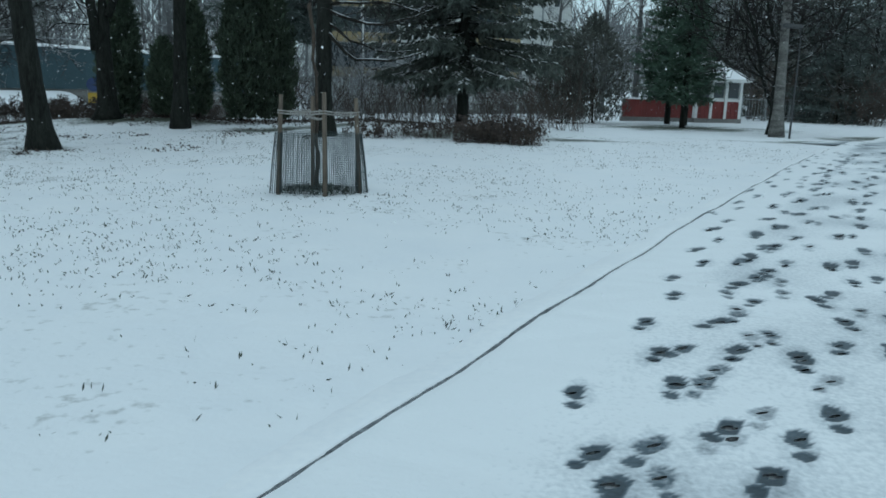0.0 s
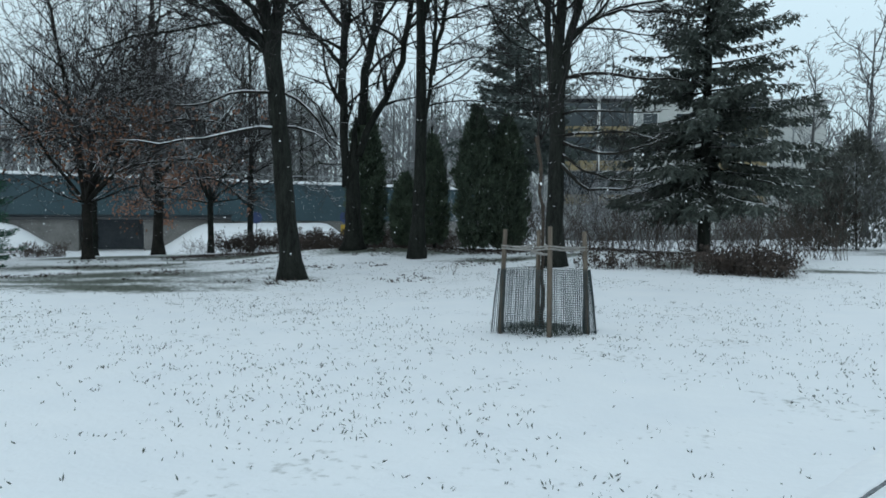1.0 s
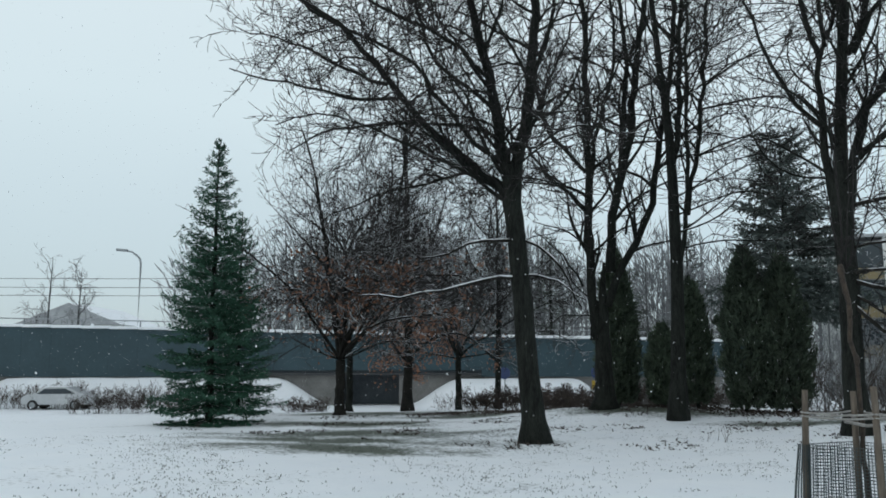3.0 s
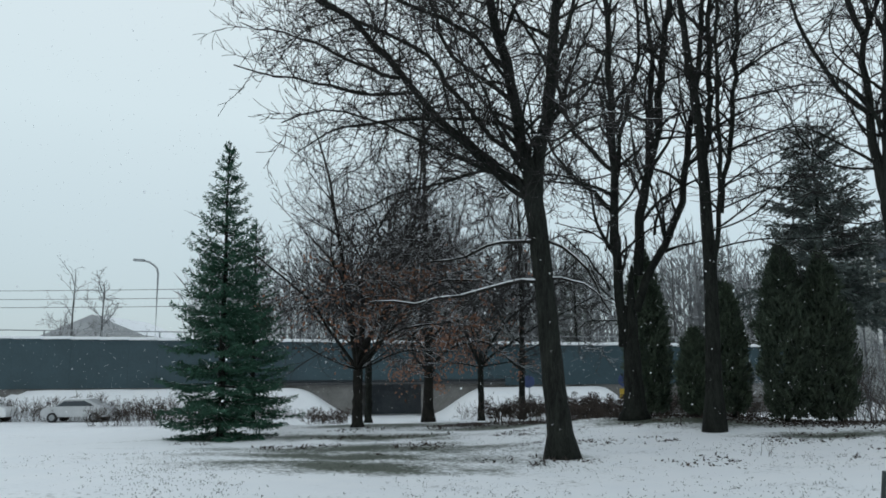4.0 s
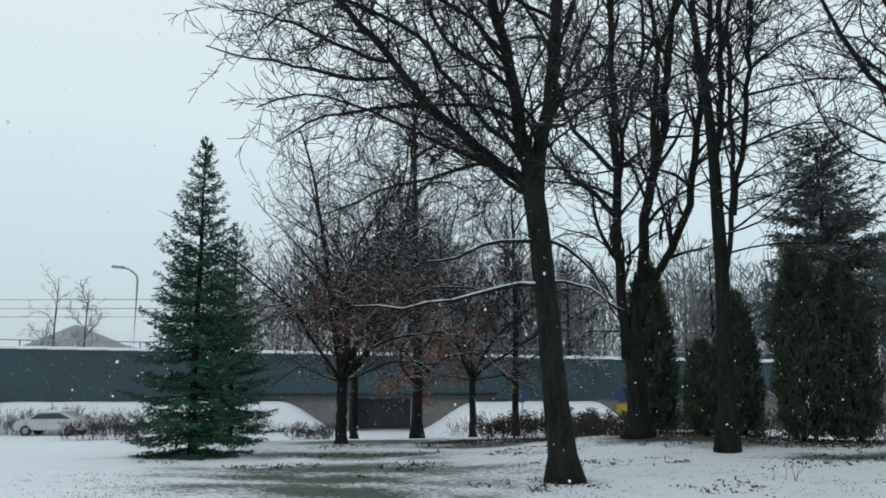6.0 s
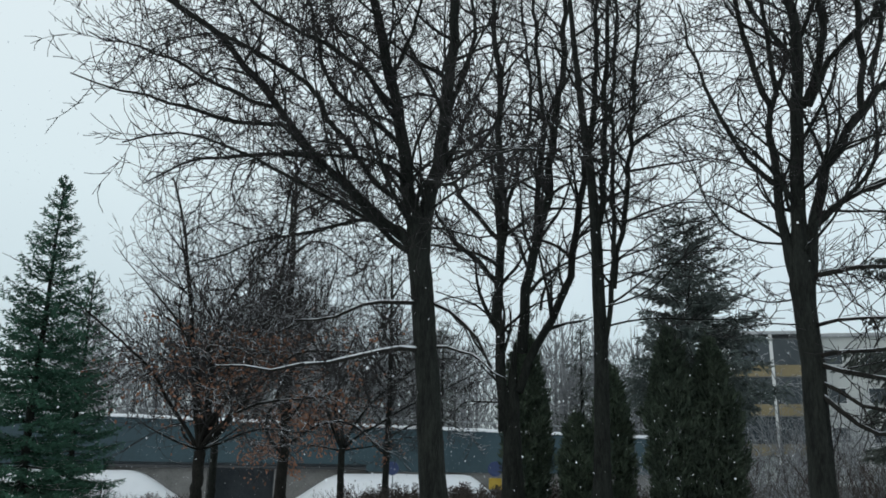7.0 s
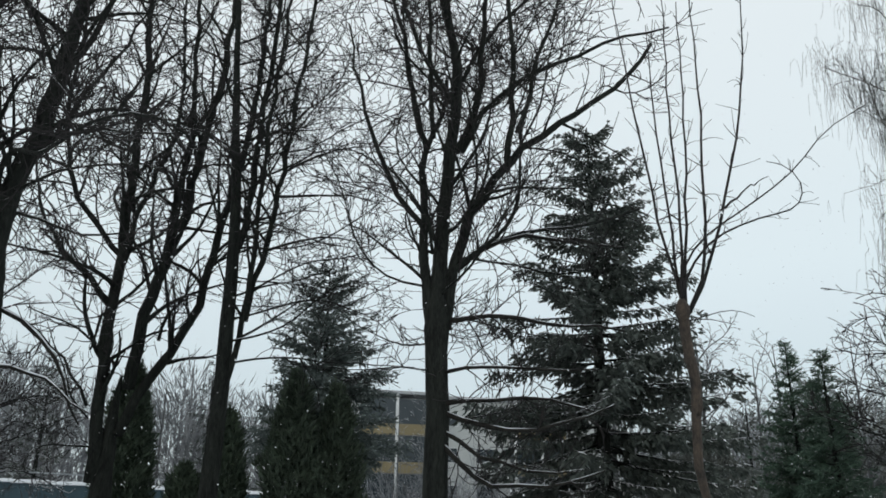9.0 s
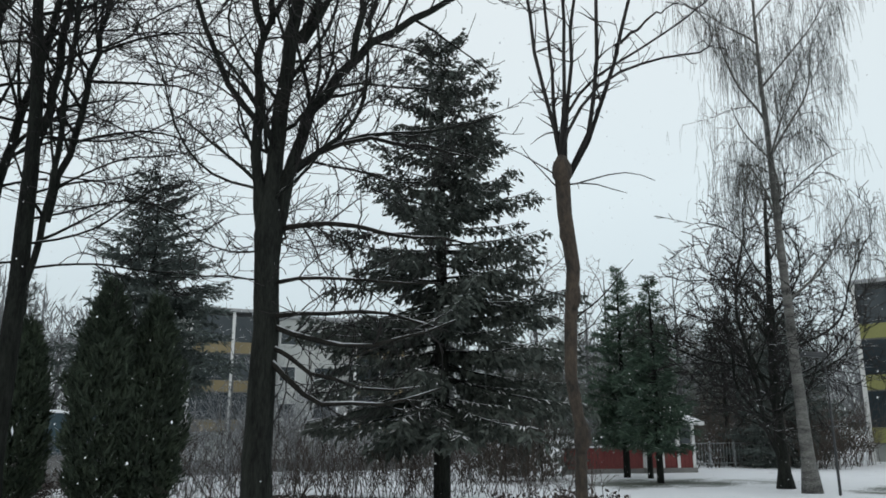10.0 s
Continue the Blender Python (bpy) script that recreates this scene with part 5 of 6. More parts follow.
# ---------------------------------------------------------------- apartment houses
def window(parent, x, z, w, h, y=0.0):
    fr = part("window", box(box(box(box(bmesh.new(), x - w / 2, x + w / 2, y - 0.05, y + 0.06, z, z + 0.07), x - w / 2, x + w / 2, y - 0.05, y + 0.06, z + h - 0.07, z + h),
                                x - w / 2, x - w / 2 + 0.07, y - 0.05, y + 0.06, z + 0.07, z + h - 0.07), x + w / 2 - 0.07, x + w / 2, y - 0.05, y + 0.06, z + 0.07, z + h - 0.07), M["white"], parent)
    part("pane", box(bmesh.new(), x - w / 2 + 0.07, x + w / 2 - 0.07, y - 0.02, y + 0.03, z + 0.07, z + h - 0.07), M["glass"], fr)
    return fr


def balcony_stack(house, x0, x1, floors, colour, z_base, storey, depth=1.6):
    for i in range(floors):
        z = z_base + i * storey
        st = part("balcony", box(bmesh.new(), x0, x1, -depth, 0, z - 0.18, z, 0.0), M["concrete"], house)
        part("parapet", box(bmesh.new(), x0, x1, -depth - 0.06, -depth, z - 0.1, z + 0.82, 0.0), M[colour], st, "coloured balcony front")
        part("glazing", box(bmesh.new(), x0 + 0.1, x1 - 0.1, -depth, -depth + 0.04, z + 0.84, z + storey - 0.2, 0.0), M["glass"], st)
        part("back_wall", box(bmesh.new(), x0, x1, -0.08, -0.012, z, z + storey - 0.2, 0.0), M["grey_cladding"], st)
    n = 3
    for k in range(n):
        x = x0 + (x1 - x0) * k / (n - 1)
        part("balcony_post", box(bmesh.new(), x - 0.13, x + 0.13, -depth - 0.10, -depth + 0.16, z_base - 2.9, z_base + floors * storey + 0.2), M["white"], house)
    part("balcony_roof", box(bmesh.new(), x0 - 0.2, x1 + 0.2, -depth - 0.2, 0, z_base + floors * storey + 0.2, z_base + floors * storey + 0.45), M["roof"], house)


def apartment_house(x, y, rz, length, depth, floors, balconies, windows, label, colour="yellow", storey=3.2, base=-1.3, z1=3.2):
    house = thing("apartment_house", x, y, base, label, "apartment house", "apartment houses", rz)
    h = floors * storey + z1 + 0.1
    part("wall", box(bmesh.new(), 0, length, 0, depth, 0, h), M["render"], house)
    part("roof", box(bmesh.new(), -0.3, length + 0.3, -0.3, depth + 0.3, h, h + 0.35, 0.05), M["roof"], house, "flat roof edge with snow")
    part("plinth", box(bmesh.new(), -0.03, length + 0.03, -0.03, depth, -0.6, 0.8), M["concrete"], house)
    for x0, x1 in balconies:
        balcony_stack(house, x0, x1, floors, colour, z1, storey)
    for i in range(floors):
        for wx, ww in windows:
            window(house, wx, z1 + 0.95 + i * storey, ww, 1.35)
        for wy in (depth * 0.3, depth * 0.7):
            part("window", box(bmesh.new(), length - 0.03, length + 0.05, wy - 0.3, wy + 0.3, z1 + 0.9 + i * storey, z1 + 2.3 + i * storey), M["glass"], house)
    return house


apartment_house(-12.0, 76.3, 16, 25.5, 12.0, 3, [(0.2, 7.0), (14.5, 19.5)], [(8.8, 1.5), (12.3, 2.2), (21.4, 0.7), (23.8, 0.7)], "pale rendered apartment house with yellow balcony fronts")
apartment_house(33.3, 53.1, -44, 20.0, 12.0, 3, [(0.2, 6.0), (10.0, 15.5)], [(8.2, 1.5), (17.5, 1.5)], "pale apartment house with lime-yellow balcony fronts", "lime", base=-2.2)


# ---------------------------------------------------------------- kiosk
def kiosk():
    k = thing("pavilion", 13.2, 42.2, gz(14, 42), "small red and white park pavilion with a snowy hipped roof", "pavilion", rz=0)
    w, d = 2.3, 3.2
    part("foundation", box(bmesh.new(), -0.1, w + 0.1, -0.1, d, -0.4, 0.22), M["concrete"], k)
    for i in range(10):
        x0 = i * w / 10
        part("board", box(bmesh.new(), x0 + 0.008, x0 + w / 10 - 0.008, 0.0, 0.05, 0.22, 1.12), M["red"], k)
    part("wall_core", box(bmesh.new(), 0.02, w - 0.02, 0.052, d, 0.22, 2.25), M["white"], k)
    part("rail", box(bmesh.new(), -0.02, w + 0.02, -0.03, 0.06, 1.12, 1.22), M["white"], k)
    for i in range(4):
        x0 = w * i / 3
        part("post", box(bmesh.new(), x0 - 0.07, x0 + 0.07, -0.04, 0.05, 0.2, 2.25), M["white"], k)
        if i < 3:
            part("window", box(bmesh.new(), x0 + 0.12, x0 + w / 3 - 0.12, 0.02, 0.058, 1.30, 2.1), M["glass"], k)
    bm = bmesh.new()
    o, zz, r = 0.40, 2.25, 1.05
    c = [bm.verts.new(v) for v in ((-o, -o, zz), (w + o, -o, zz), (w + o, d + o, zz), (-o, d + o, zz))]
    e = [bm.verts.new(v) for v in ((w * 0.35, d / 2, zz + r), (w * 0.65, d / 2, zz + r))]
    for f in ((c[0], c[1], e[1], e[0]), (c[1], c[2], e[1]), (c[2], c[3], e[0], e[1]), (c[3], c[0], e[0]), (c[3], c[2], c[1], c[0])):
        bm.faces.new(f)
    part("roof", bm, M["snow"], k, "snow-covered hipped roof")
    part("fascia", box(bmesh.new(), -o, w + o, -o - 0.03, -o, zz - 0.14, zz + 0.03), M["white"], k)


kiosk()


def red_wall():
    k = thing("plank_wall", 9.3, 42.3, gz(11, 42), "low red plank wall beside the pavilion", "plank wall")
    part("foundation", box(bmesh.new(), -0.05, 3.8, -0.05, 0.2, -0.3, 0.2), M["concrete"], k)
    for i in range(25):
        part("board", box(bmesh.new(), i * 0.15 + 0.006, i * 0.15 + 0.144, 0.0, 0.05 + 0.006 * (i % 2), 0.2, 1.12), M["red"], k)
    part("top_rail", box(bmesh.new(), -0.03, 3.8, -0.04, 0.10, 1.12, 1.20), M["snow"], k, "snow along the top")


red_wall()


def steel_fence(x, y, rz, panels, label):
    fence = thing("fence", x, y, gz(x, y), label, "fence", rz=rz)
    for i in range(panels + 1):
        t = Tubes()
        t.add([(i * 1.5, 0, -0.3), (i * 1.5, 0, 1.35)], [0.04, 0.04], 6)
        t.part("post", M["metal"], fence)
    for hz in (0.25, 1.25):
        t = Tubes()
        t.add([(0, 0, hz), (panels * 0.75, 0, hz), (panels * 1.5, 0, hz)], [0.025] * 3, 6)
        t.part("rail", M["metal"], fence)
    for i in range(panels * 8):
        t = Tubes()
        t.add([(i * 0.1875 + 0.09, 0, 0.25), (i * 0.1875 + 0.09, 0, 1.25)], [0.012] * 2, 4)
        t.part("bar", M["metal"], fence)


steel_fence(17.0, 46.0, 8, 4, "grey steel fence beyond the pavilion")


# ---------------------------------------------------------------- parked cars
def car(x, y, rz, paint, label):
    c = thing("parked_car", x, y, gz(x, y), label, "car", "parked cars", rz)
    bm = bmesh.new()
    prof = [(-2.1, 0.35), (-2.15, 0.75), (-1.9, 0.95), (-1.35, 1.0), (-0.7, 1.42), (0.7, 1.46), (1.6, 1.05), (2.05, 0.95), (2.15, 0.6), (2.1, 0.35)]
    a = [bm.verts.new((px, -0.85 + (0.12 if pz > 1.1 else 0), pz)) for px, pz in prof]
    b = [bm.verts.new((px, 0.85 - (0.12 if pz > 1.1 else 0), pz)) for px, pz in prof]
    bm.faces.new(a), bm.faces.new(b[::-1])
    for k in range(len(prof)):
        q = (k + 1) % len(prof)
        bm.faces.new((a[q], a[k], b[k], b[q]))
    bmesh.ops.recalc_face_normals(bm, faces=bm.faces)
    bmesh.ops.bevel(bm, geom=list(bm.edges), offset=0.05, segments=2, affect="EDGES")
    part("body", bm, M[paint], c)
    for sy in (-1, 1):
        bm = bmesh.new()
        vs = [bm.verts.new((px, sy * 0.80, pz)) for px, pz in ((-1.15, 1.02), (-0.65, 1.34), (0.62, 1.37), (1.3, 1.04))]
        ws = [bm.verts.new((px, sy * 0.865, pz)) for px, pz in ((-1.15, 1.02), (-0.65, 1.34), (0.62, 1.37), (1.3, 1.04))]
        bm.faces.new(vs), bm.faces.new(ws)
        for k in range(4):
            bm.faces.new((vs[k], vs[(k + 1) % 4], ws[(k + 1) % 4], ws[k]))
        bmesh.ops.recalc_face_normals(bm, faces=bm.faces)
        part("side_window", bm, M["glass"], c)
        for wx in (-1.35, 1.3):
            bm = bmesh.new()
            bmesh.ops.create_cone(bm, cap_ends=True, segments=20, radius1=0.32, radius2=0.32, depth=0.2, matrix=pose(wx, sy * 0.80, 0.32, 90))
            wh = part("tyre", bm, M["tyre"], c)
            bm = bmesh.new()
            bmesh.ops.create_cone(bm, cap_ends=True, segments=16, radius1=0.19, radius2=0.17, depth=0.03, matrix=pose(wx, sy * 0.915, 0.32, 90))
            part("rim", bm, M["metal"], wh)
        part("headlight", box(bmesh.new(), -2.17, -2.0, sy * 0.6 - 0.16, sy * 0.6 + 0.16, 0.68, 0.82, 0.03), M["glass"], c)
    part("snow_cover", box(bmesh.new(), -0.6, 0.62, -0.66, 0.66, 1.44, 1.50, 0.025), M["snow"], c, "snow on the roof")


car(-56.3, 26.1, 38, "car", "white parked car dusted with snow")
car(-50.9, 29.9, 38, "car_grey", "pale grey parked car dusted with snow behind a hedge")


# ---------------------------------------------------------------- signs, fence and other small things
def sign(x, y, h, label, board="blue", extra=""):
    s = thing("road_sign", x, y, gz(x, y), label, "road sign", "road signs")
    t = Tubes()
    t.add([(0, 0, -0.1), (0, 0, h)], [0.03, 0.03], 8)
    t.part("pole", M["metal"], s)
    bm = bmesh.new()
    bmesh.ops.create_cone(bm, cap_ends=True, segments=24, radius1=0.32, radius2=0.32, depth=0.03, matrix=pose(0, -0.05, h - 0.3, 90, 0, 20))
    part("sign_plate", bm, M[board], s, "round blue sign plate")
    if extra:
        part("lower_plate", box(bmesh.new(), -0.3, 0.3, -0.07, -0.04, h - 1.15, h - 0.68, 0.02), M["sign_yellow"], s, "yellow plate")


sign(-22.4, 38.5, 2.3, "round blue road sign on a grey pole")
sign(-16.6, 37.5, 2.0, "round blue road sign with a yellow plate below", extra="yellow_plate")


def far_hall():
    h = thing("hall", -116.5, 66.5, -2.0, "distant hall with a low gabled pale roof", "hall", rz=36)
    part("wall", box(bmesh.new(), -7.5, 7.5, 0, 20, 0, 9.0), M["render"], h)
    bm = bmesh.new()
    a = [bm.verts.new(v) for v in ((-8.2, -0.5, 8.9), (8.2, -0.5, 8.9), (0, -0.5, 12.2))]
    b = [bm.verts.new((v.co.x, 20.5, v.co.z)) for v in a]
    bm.faces.new(a[::-1]), bm.faces.new(b)
    for k in range(3):
        bm.faces.new((a[k], a[(k + 1) % 3], b[(k + 1) % 3], b[k]))
    bmesh.ops.recalc_face_normals(bm, faces=bm.faces)
    part("roof", bm, M["roof"], h, "snowy gabled roof")


far_hall()


def power_lines():
    for z, off in ((12.3, 0), (11.4, 2.2), (10.3, 0.5)):
        t = Tubes()
        n = 14
        pts = []
        for i in range(n + 1):
            u = i / n
            pts.append((-150 + 150 * u, 15 + 95 * u + off, z - 1.2 * math.sin(math.pi * u)))
        t.add(pts, [0.03] * len(pts), 4)
        ob = t.part("power_line", M["dark"], None)
        tagged(ob, "thin dark power cable above the bridge", "cable", "cables")


power_lines()


# ---------------------------------------------------------------- path edge and footprints
def path_edging():
    t = np.arange(-8, 23.6, 0.06)
    y = 0.86 * t
    x = edge_x(y)
    rng = np.random.default_rng(3)
    wob = np.convolve(rng.normal(size=len(t)), np.ones(15) / 15, "same") * 0.012
    half = 0.007 + np.abs(rng.normal(size=len(t))) * 0.009
    v, f = [], []
    for i in range(len(t)):
        nx, ny = 0.86, -0.511
        for sgn, dz in ((-1, -0.02), (-1, 0.012), (1, 0.012), (1, -0.02)):
            o = wob[i] + sgn * half[i]
            px, py = x[i] + nx * o, y[i] + ny * o
            v.append((px, py, gz(px, py) + dz))
        if i:
            k = 4 * i
            for j in range(3):
                f.append((k - 4 + j, k + j, k + j + 1, k - 3 + j))
    ob = from_arrays("path_edging", v, f, M["edging"])
    tagged(ob, "path edging showing through the snow, groove shade in its dark colour", "path edge", kind="structure")
    v, f = [], []
    prof = ((-0.26, -0.02), (-0.20, 0.004), (-0.12, 0.012), (-0.055, 0.018), (-0.022, 0.017), (-0.008, 0.010), (-0.004, -0.02))
    lump = np.convolve(rng.normal(size=len(t)), np.ones(25) / 25, "same") * 0.5
    for i in range(len(t)):
        for o, dz in prof:
            px, py = x[i] + 0.86 * (o * (1 + lump[i]) + wob[i]), y[i] - 0.511 * (o * (1 + lump[i]) + wob[i])
            v.append((px, py, gz(px, py) + dz * (1 + lump[i])))
        if i:
            k, n = len(prof) * i, len(prof)
            for j in range(n - 1):
                f.append((k - n + j, k + j, k + j + 1, k - n + j + 1))
    from_arrays("snow_lip", v, f, M["snow"], ob, "soft lip of snow along the edging", smooth=True)


path_edging()


def trodden_material():
    """Fresh snow, grey slush and wet asphalt by how hard it is trodden."""
    m = bpy.data.materials.new("trodden_path_snow")
    m.use_nodes = True
    n, l = m.node_tree.nodes, m.node_tree.links
    bsdf = n["Principled BSDF"]
    at = n.new("ShaderNodeAttribute")
    at.attribute_name = "tread"
    co = n.new("ShaderNodeTexCoord")
    na, nb = n.new("ShaderNodeTexNoise"), n.new("ShaderNodeTexNoise")
    na.inputs["Scale"].default_value, na.inputs["Detail"].default_value = 38, 5
    nb.inputs["Scale"].default_value, nb.inputs["Detail"].default_value = 2.2, 4
    for t in (na, nb):
        l.new(co.outputs["Object"], t.inputs["Vector"])
    s1 = n.new("ShaderNodeMath")
    s1.operation = "MULTIPLY_ADD"
    s1.inputs[1].default_value, s1.inputs[2].default_value = 0.55, -0.275
    l.new(na.outputs[0], s1.inputs[0])
    s2 = n.new("ShaderNodeMath")
    l.new(at.outputs["Fac"], s2.inputs[0])
    l.new(s1.outputs[0], s2.inputs[1])
    ramp = n.new("ShaderNodeValToRGB")
    e = ramp.color_ramp.elements
    e[0].position, e[0].color = 0.12, (0.84, 0.86, 0.88, 1)
    e[1].position, e[1].color = 1.0, (0.030, 0.046, 0.060, 1)
    for pos, c in ((0.30, (0.66, 0.69, 0.72, 1)), (0.52, (0.40, 0.43, 0.46, 1)), (0.72, (0.085, 0.115, 0.140, 1))):
        e.new(pos).color = c
    l.new(s2.outputs[0], ramp.inputs[0])
    l.new(ramp.outputs[0], bsdf.inputs["Base Color"])
    bsdf.inputs["Roughness"].default_value = 0.55
    bp = n.new("ShaderNodeBump")
    bp.inputs["Strength"].default_value, bp.inputs["Distance"].default_value = 0.5, 0.02
    hh = n.new("ShaderNodeMath")
    hh.operation = "MULTIPLY_ADD"
    hh.inputs[1].default_value = 0.5
    l.new(na.outputs[0], hh.inputs[0])
    l.new(nb.outputs[0], hh.inputs[2])
    l.new(hh.outputs[0], bp.inputs["Height"])
    l.new(bp.outputs[0], bsdf.inputs["Normal"])
    return m


def path_snow():
    rng = np.random.default_rng(17)
    ys = np.concatenate([np.arange(1.2, 6.0, 0.016), np.arange(6.0, 10.0, 0.04), np.arange(10.0, 19.0, 0.10), np.arange(19.0, 36.0, 0.22)])
    ds = np.arange(0.02, 3.0, 0.021)
    Y, D = np.meshgrid(ys, ds, indexing="ij")
    X = edge_x(Y) + D / 0.87
    tread = np.zeros_like(X)
    rim = np.zeros_like(X)
    prints = []
    # walkers along the path: distance from the edge, stride, start, sideways step, size, weight
    for off, drift, stride, start, foot, size, w in ((1.12, 0.105, 0.60, 0.9, 0.07, 1.05, 1.0), (1.36, 0.075, 0.56, 0.1, 0.10, 1.15, 1.0), (1.22, 0.06, 0.64, 0.35, 0.10, 1.1, 0.7), (1.42, 0.06, 0.60, 0.2, 0.09, 1.1, 0.55),
                                                     (1.62, 0.02, 0.70, 0.0, 0.10, 1.15, 0.95), (1.78, 0.01, 0.66, 0.45, 0.14, 1.1, 0.8), (1.50, 0.03, 0.72, 0.4, 0.16, 1.1, 0.42), (2.05, 0.01, 0.68, 0.25, 0.12, 1.1, 0.8), (2.4, 0.0, 0.72, 0.4, 0.14, 1.1, 0.8)):
        s, i = 1.3 + start, 0
        while s < 19:
            d = off - drift * min(s, 9.0) + (foot if i % 2 else -foot) * rng.uniform(0.7, 1.3) + rng.normal() * 0.05
            prints.append((float(edge_x(s)) + d / 0.87, s, -30 + rng.normal() * 10, size * rng.uniform(0.88, 1.05), w * rng.uniform(0.72, 1.0)))
            s += stride * rng.uniform(0.75, 1.05)
            i += 1
    for px, py, turn, size, w in prints:
        r0, r1 = np.searchsorted(ys, (py - 0.4, py + 0.4))
        x, y = X[r0:r1] - px, Y[r0:r1] - py
        a = radians(turn)
        u, v = (x * math.cos(a) + y * math.sin(a)) / size, (-x * math.sin(a) + y * math.cos(a)) / size
        u = u + 0.008 * np.sin(40 * v + px * 9)
        sole = ((u + 0.004) / 0.050) ** 2 + ((v - 0.058) / 0.088) ** 2
        heel = (u / 0.038) ** 2 + ((v + 0.090) / 0.048) ** 2
        k = np.minimum(sole, heel)
        k = k + 0.10 * np.sin(150 * v + 3 * py) * (k < 1)
        smear = ((u + 0.02 * math.sin(py * 7)) / 0.085) ** 2 + ((v + 0.05 * math.cos(px * 5)) / 0.19) ** 2
        tread[r0:r1] = np.maximum(tread[r0:r1], w * 0.95 * smooth(1.12, 0.80, k))
        tread[r0:r1] = np.maximum(tread[r0:r1], w * 0.22 * smooth(1.4, 0.3, smear))
        rim[r0:r1] = np.maximum(rim[r0:r1], w * np.exp(-((np.sqrt(k) - 1.35) / 0.22) ** 2))
    scuff = 0.5 + 0.25 * np.sin(3.1 * X + 1.7 * np.sin(2.3 * Y)) + 0.25 * np.sin(4.3 * Y - 2.1 * X)
    tread = np.clip(tread + 0.30 * scuff * smooth(0.45, 0.9, D) + 0.04 + (0.16 + 0.30 * scuff) * smooth(13, 23, Y) * smooth(0.2, 0.7, D), 0, 1.1)
    Z = ground_z(X, Y) + 0.013 * smooth(0.0, 0.05, D - 0.02) + 0.004 * np.sin(9 * X + 3 * np.sin(7 * Y)) * np.sin(8 * Y) - 0.012 * np.clip(tread, 0, 1) + 0.005 * rim
    ny, nd = X.shape
    idx = np.arange(ny * nd).reshape(ny, nd)
    f = np.stack([idx[:-1, :-1], idx[:-1, 1:], idx[1:, 1:], idx[1:, :-1]], -1).reshape(-1, 4)
    ob = from_arrays("path", np.stack([X, Y, Z + 0.020], -1).reshape(-1, 3).tolist(), f.tolist(), trodden_material(), smooth=True)
    ob.data.attributes.new("tread", "FLOAT", "POINT").data.foreach_set("value", tread.ravel().astype(np.float32))
    tagged(ob, "snowy footpath trodden with dark shoe prints", "footpath", kind="structure")


path_snow()


def cross_path():
    """A wet side path that crosses at the far end."""
    u, v = np.meshgrid(np.arange(0, 17, 0.25), np.arange(-1.2, 1.21, 0.15), indexing="ij")
    X, Y = 10.6 + 0.84 * u - 0.54 * v, 21.6 + 0.54 * u + 0.84 * v
    tread = 0.58 + 0.22 * np.sin(2.1 * u + np.sin(5 * v)) * np.cos(3.0 * v) - 0.35 * smooth(0.8, 1.2, np.abs(v))
    idx = np.arange(X.size).reshape(X.shape)
    f = np.stack([idx[:-1, :-1], idx[:-1, 1:], idx[1:, 1:], idx[1:, :-1]], -1).reshape(-1, 4)
    ob = from_arrays("side_path", np.stack([X, Y, ground_z(X, Y) + 0.03], -1).reshape(-1, 3).tolist(), f.tolist(), bpy.data.materials["trodden_path_snow"], smooth=True)
    ob.data.attributes.new("tread", "FLOAT", "POINT").data.foreach_set("value", tread.ravel().astype(np.float32))
    tagged(ob, "wet slushy side path crossing the park", "footpath", kind="structure")


cross_path()


# ---------------------------------------------------------------- grass through the snow
def grass():
    rng = np.random.default_rng(23)
    n = 46000
    x, y = rng.uniform(-16, 9, n), rng.uniform(0.5, 22, n)
    keep = (y > 2.4 + rng.random(n) * 2) & (rng.random(n) < 1 - 0.6 * smooth(8, 14, y)) & (x < edge_x(y) - 0.25) & (np.sin(1.1 * x + 2.0 * np.sin(0.7 * y)) + np.sin(1.7 * y + 0.8 * x) + rng.normal(size=n) * 1.3 > 0.5)
    x, y = x[keep], y[keep]
    k = 3
    px, py = np.repeat(x, k) + rng.normal(size=len(x) * k) * 0.035, np.repeat(y, k) + rng.normal(size=len(x) * k) * 0.035
    p = np.stack([px, py, ground_z(px, py) - 0.004], 1)
    d = rng.normal(size=p.shape) * 1.1 + UP
    ob = blades("grass", p, d, rng.uniform(0.015, 0.05, len(p)), 0.010, M["grass"], None, rng)
    tagged(ob, "sparse grass blades poking through the snow", "grass", kind="stuff")


grass()


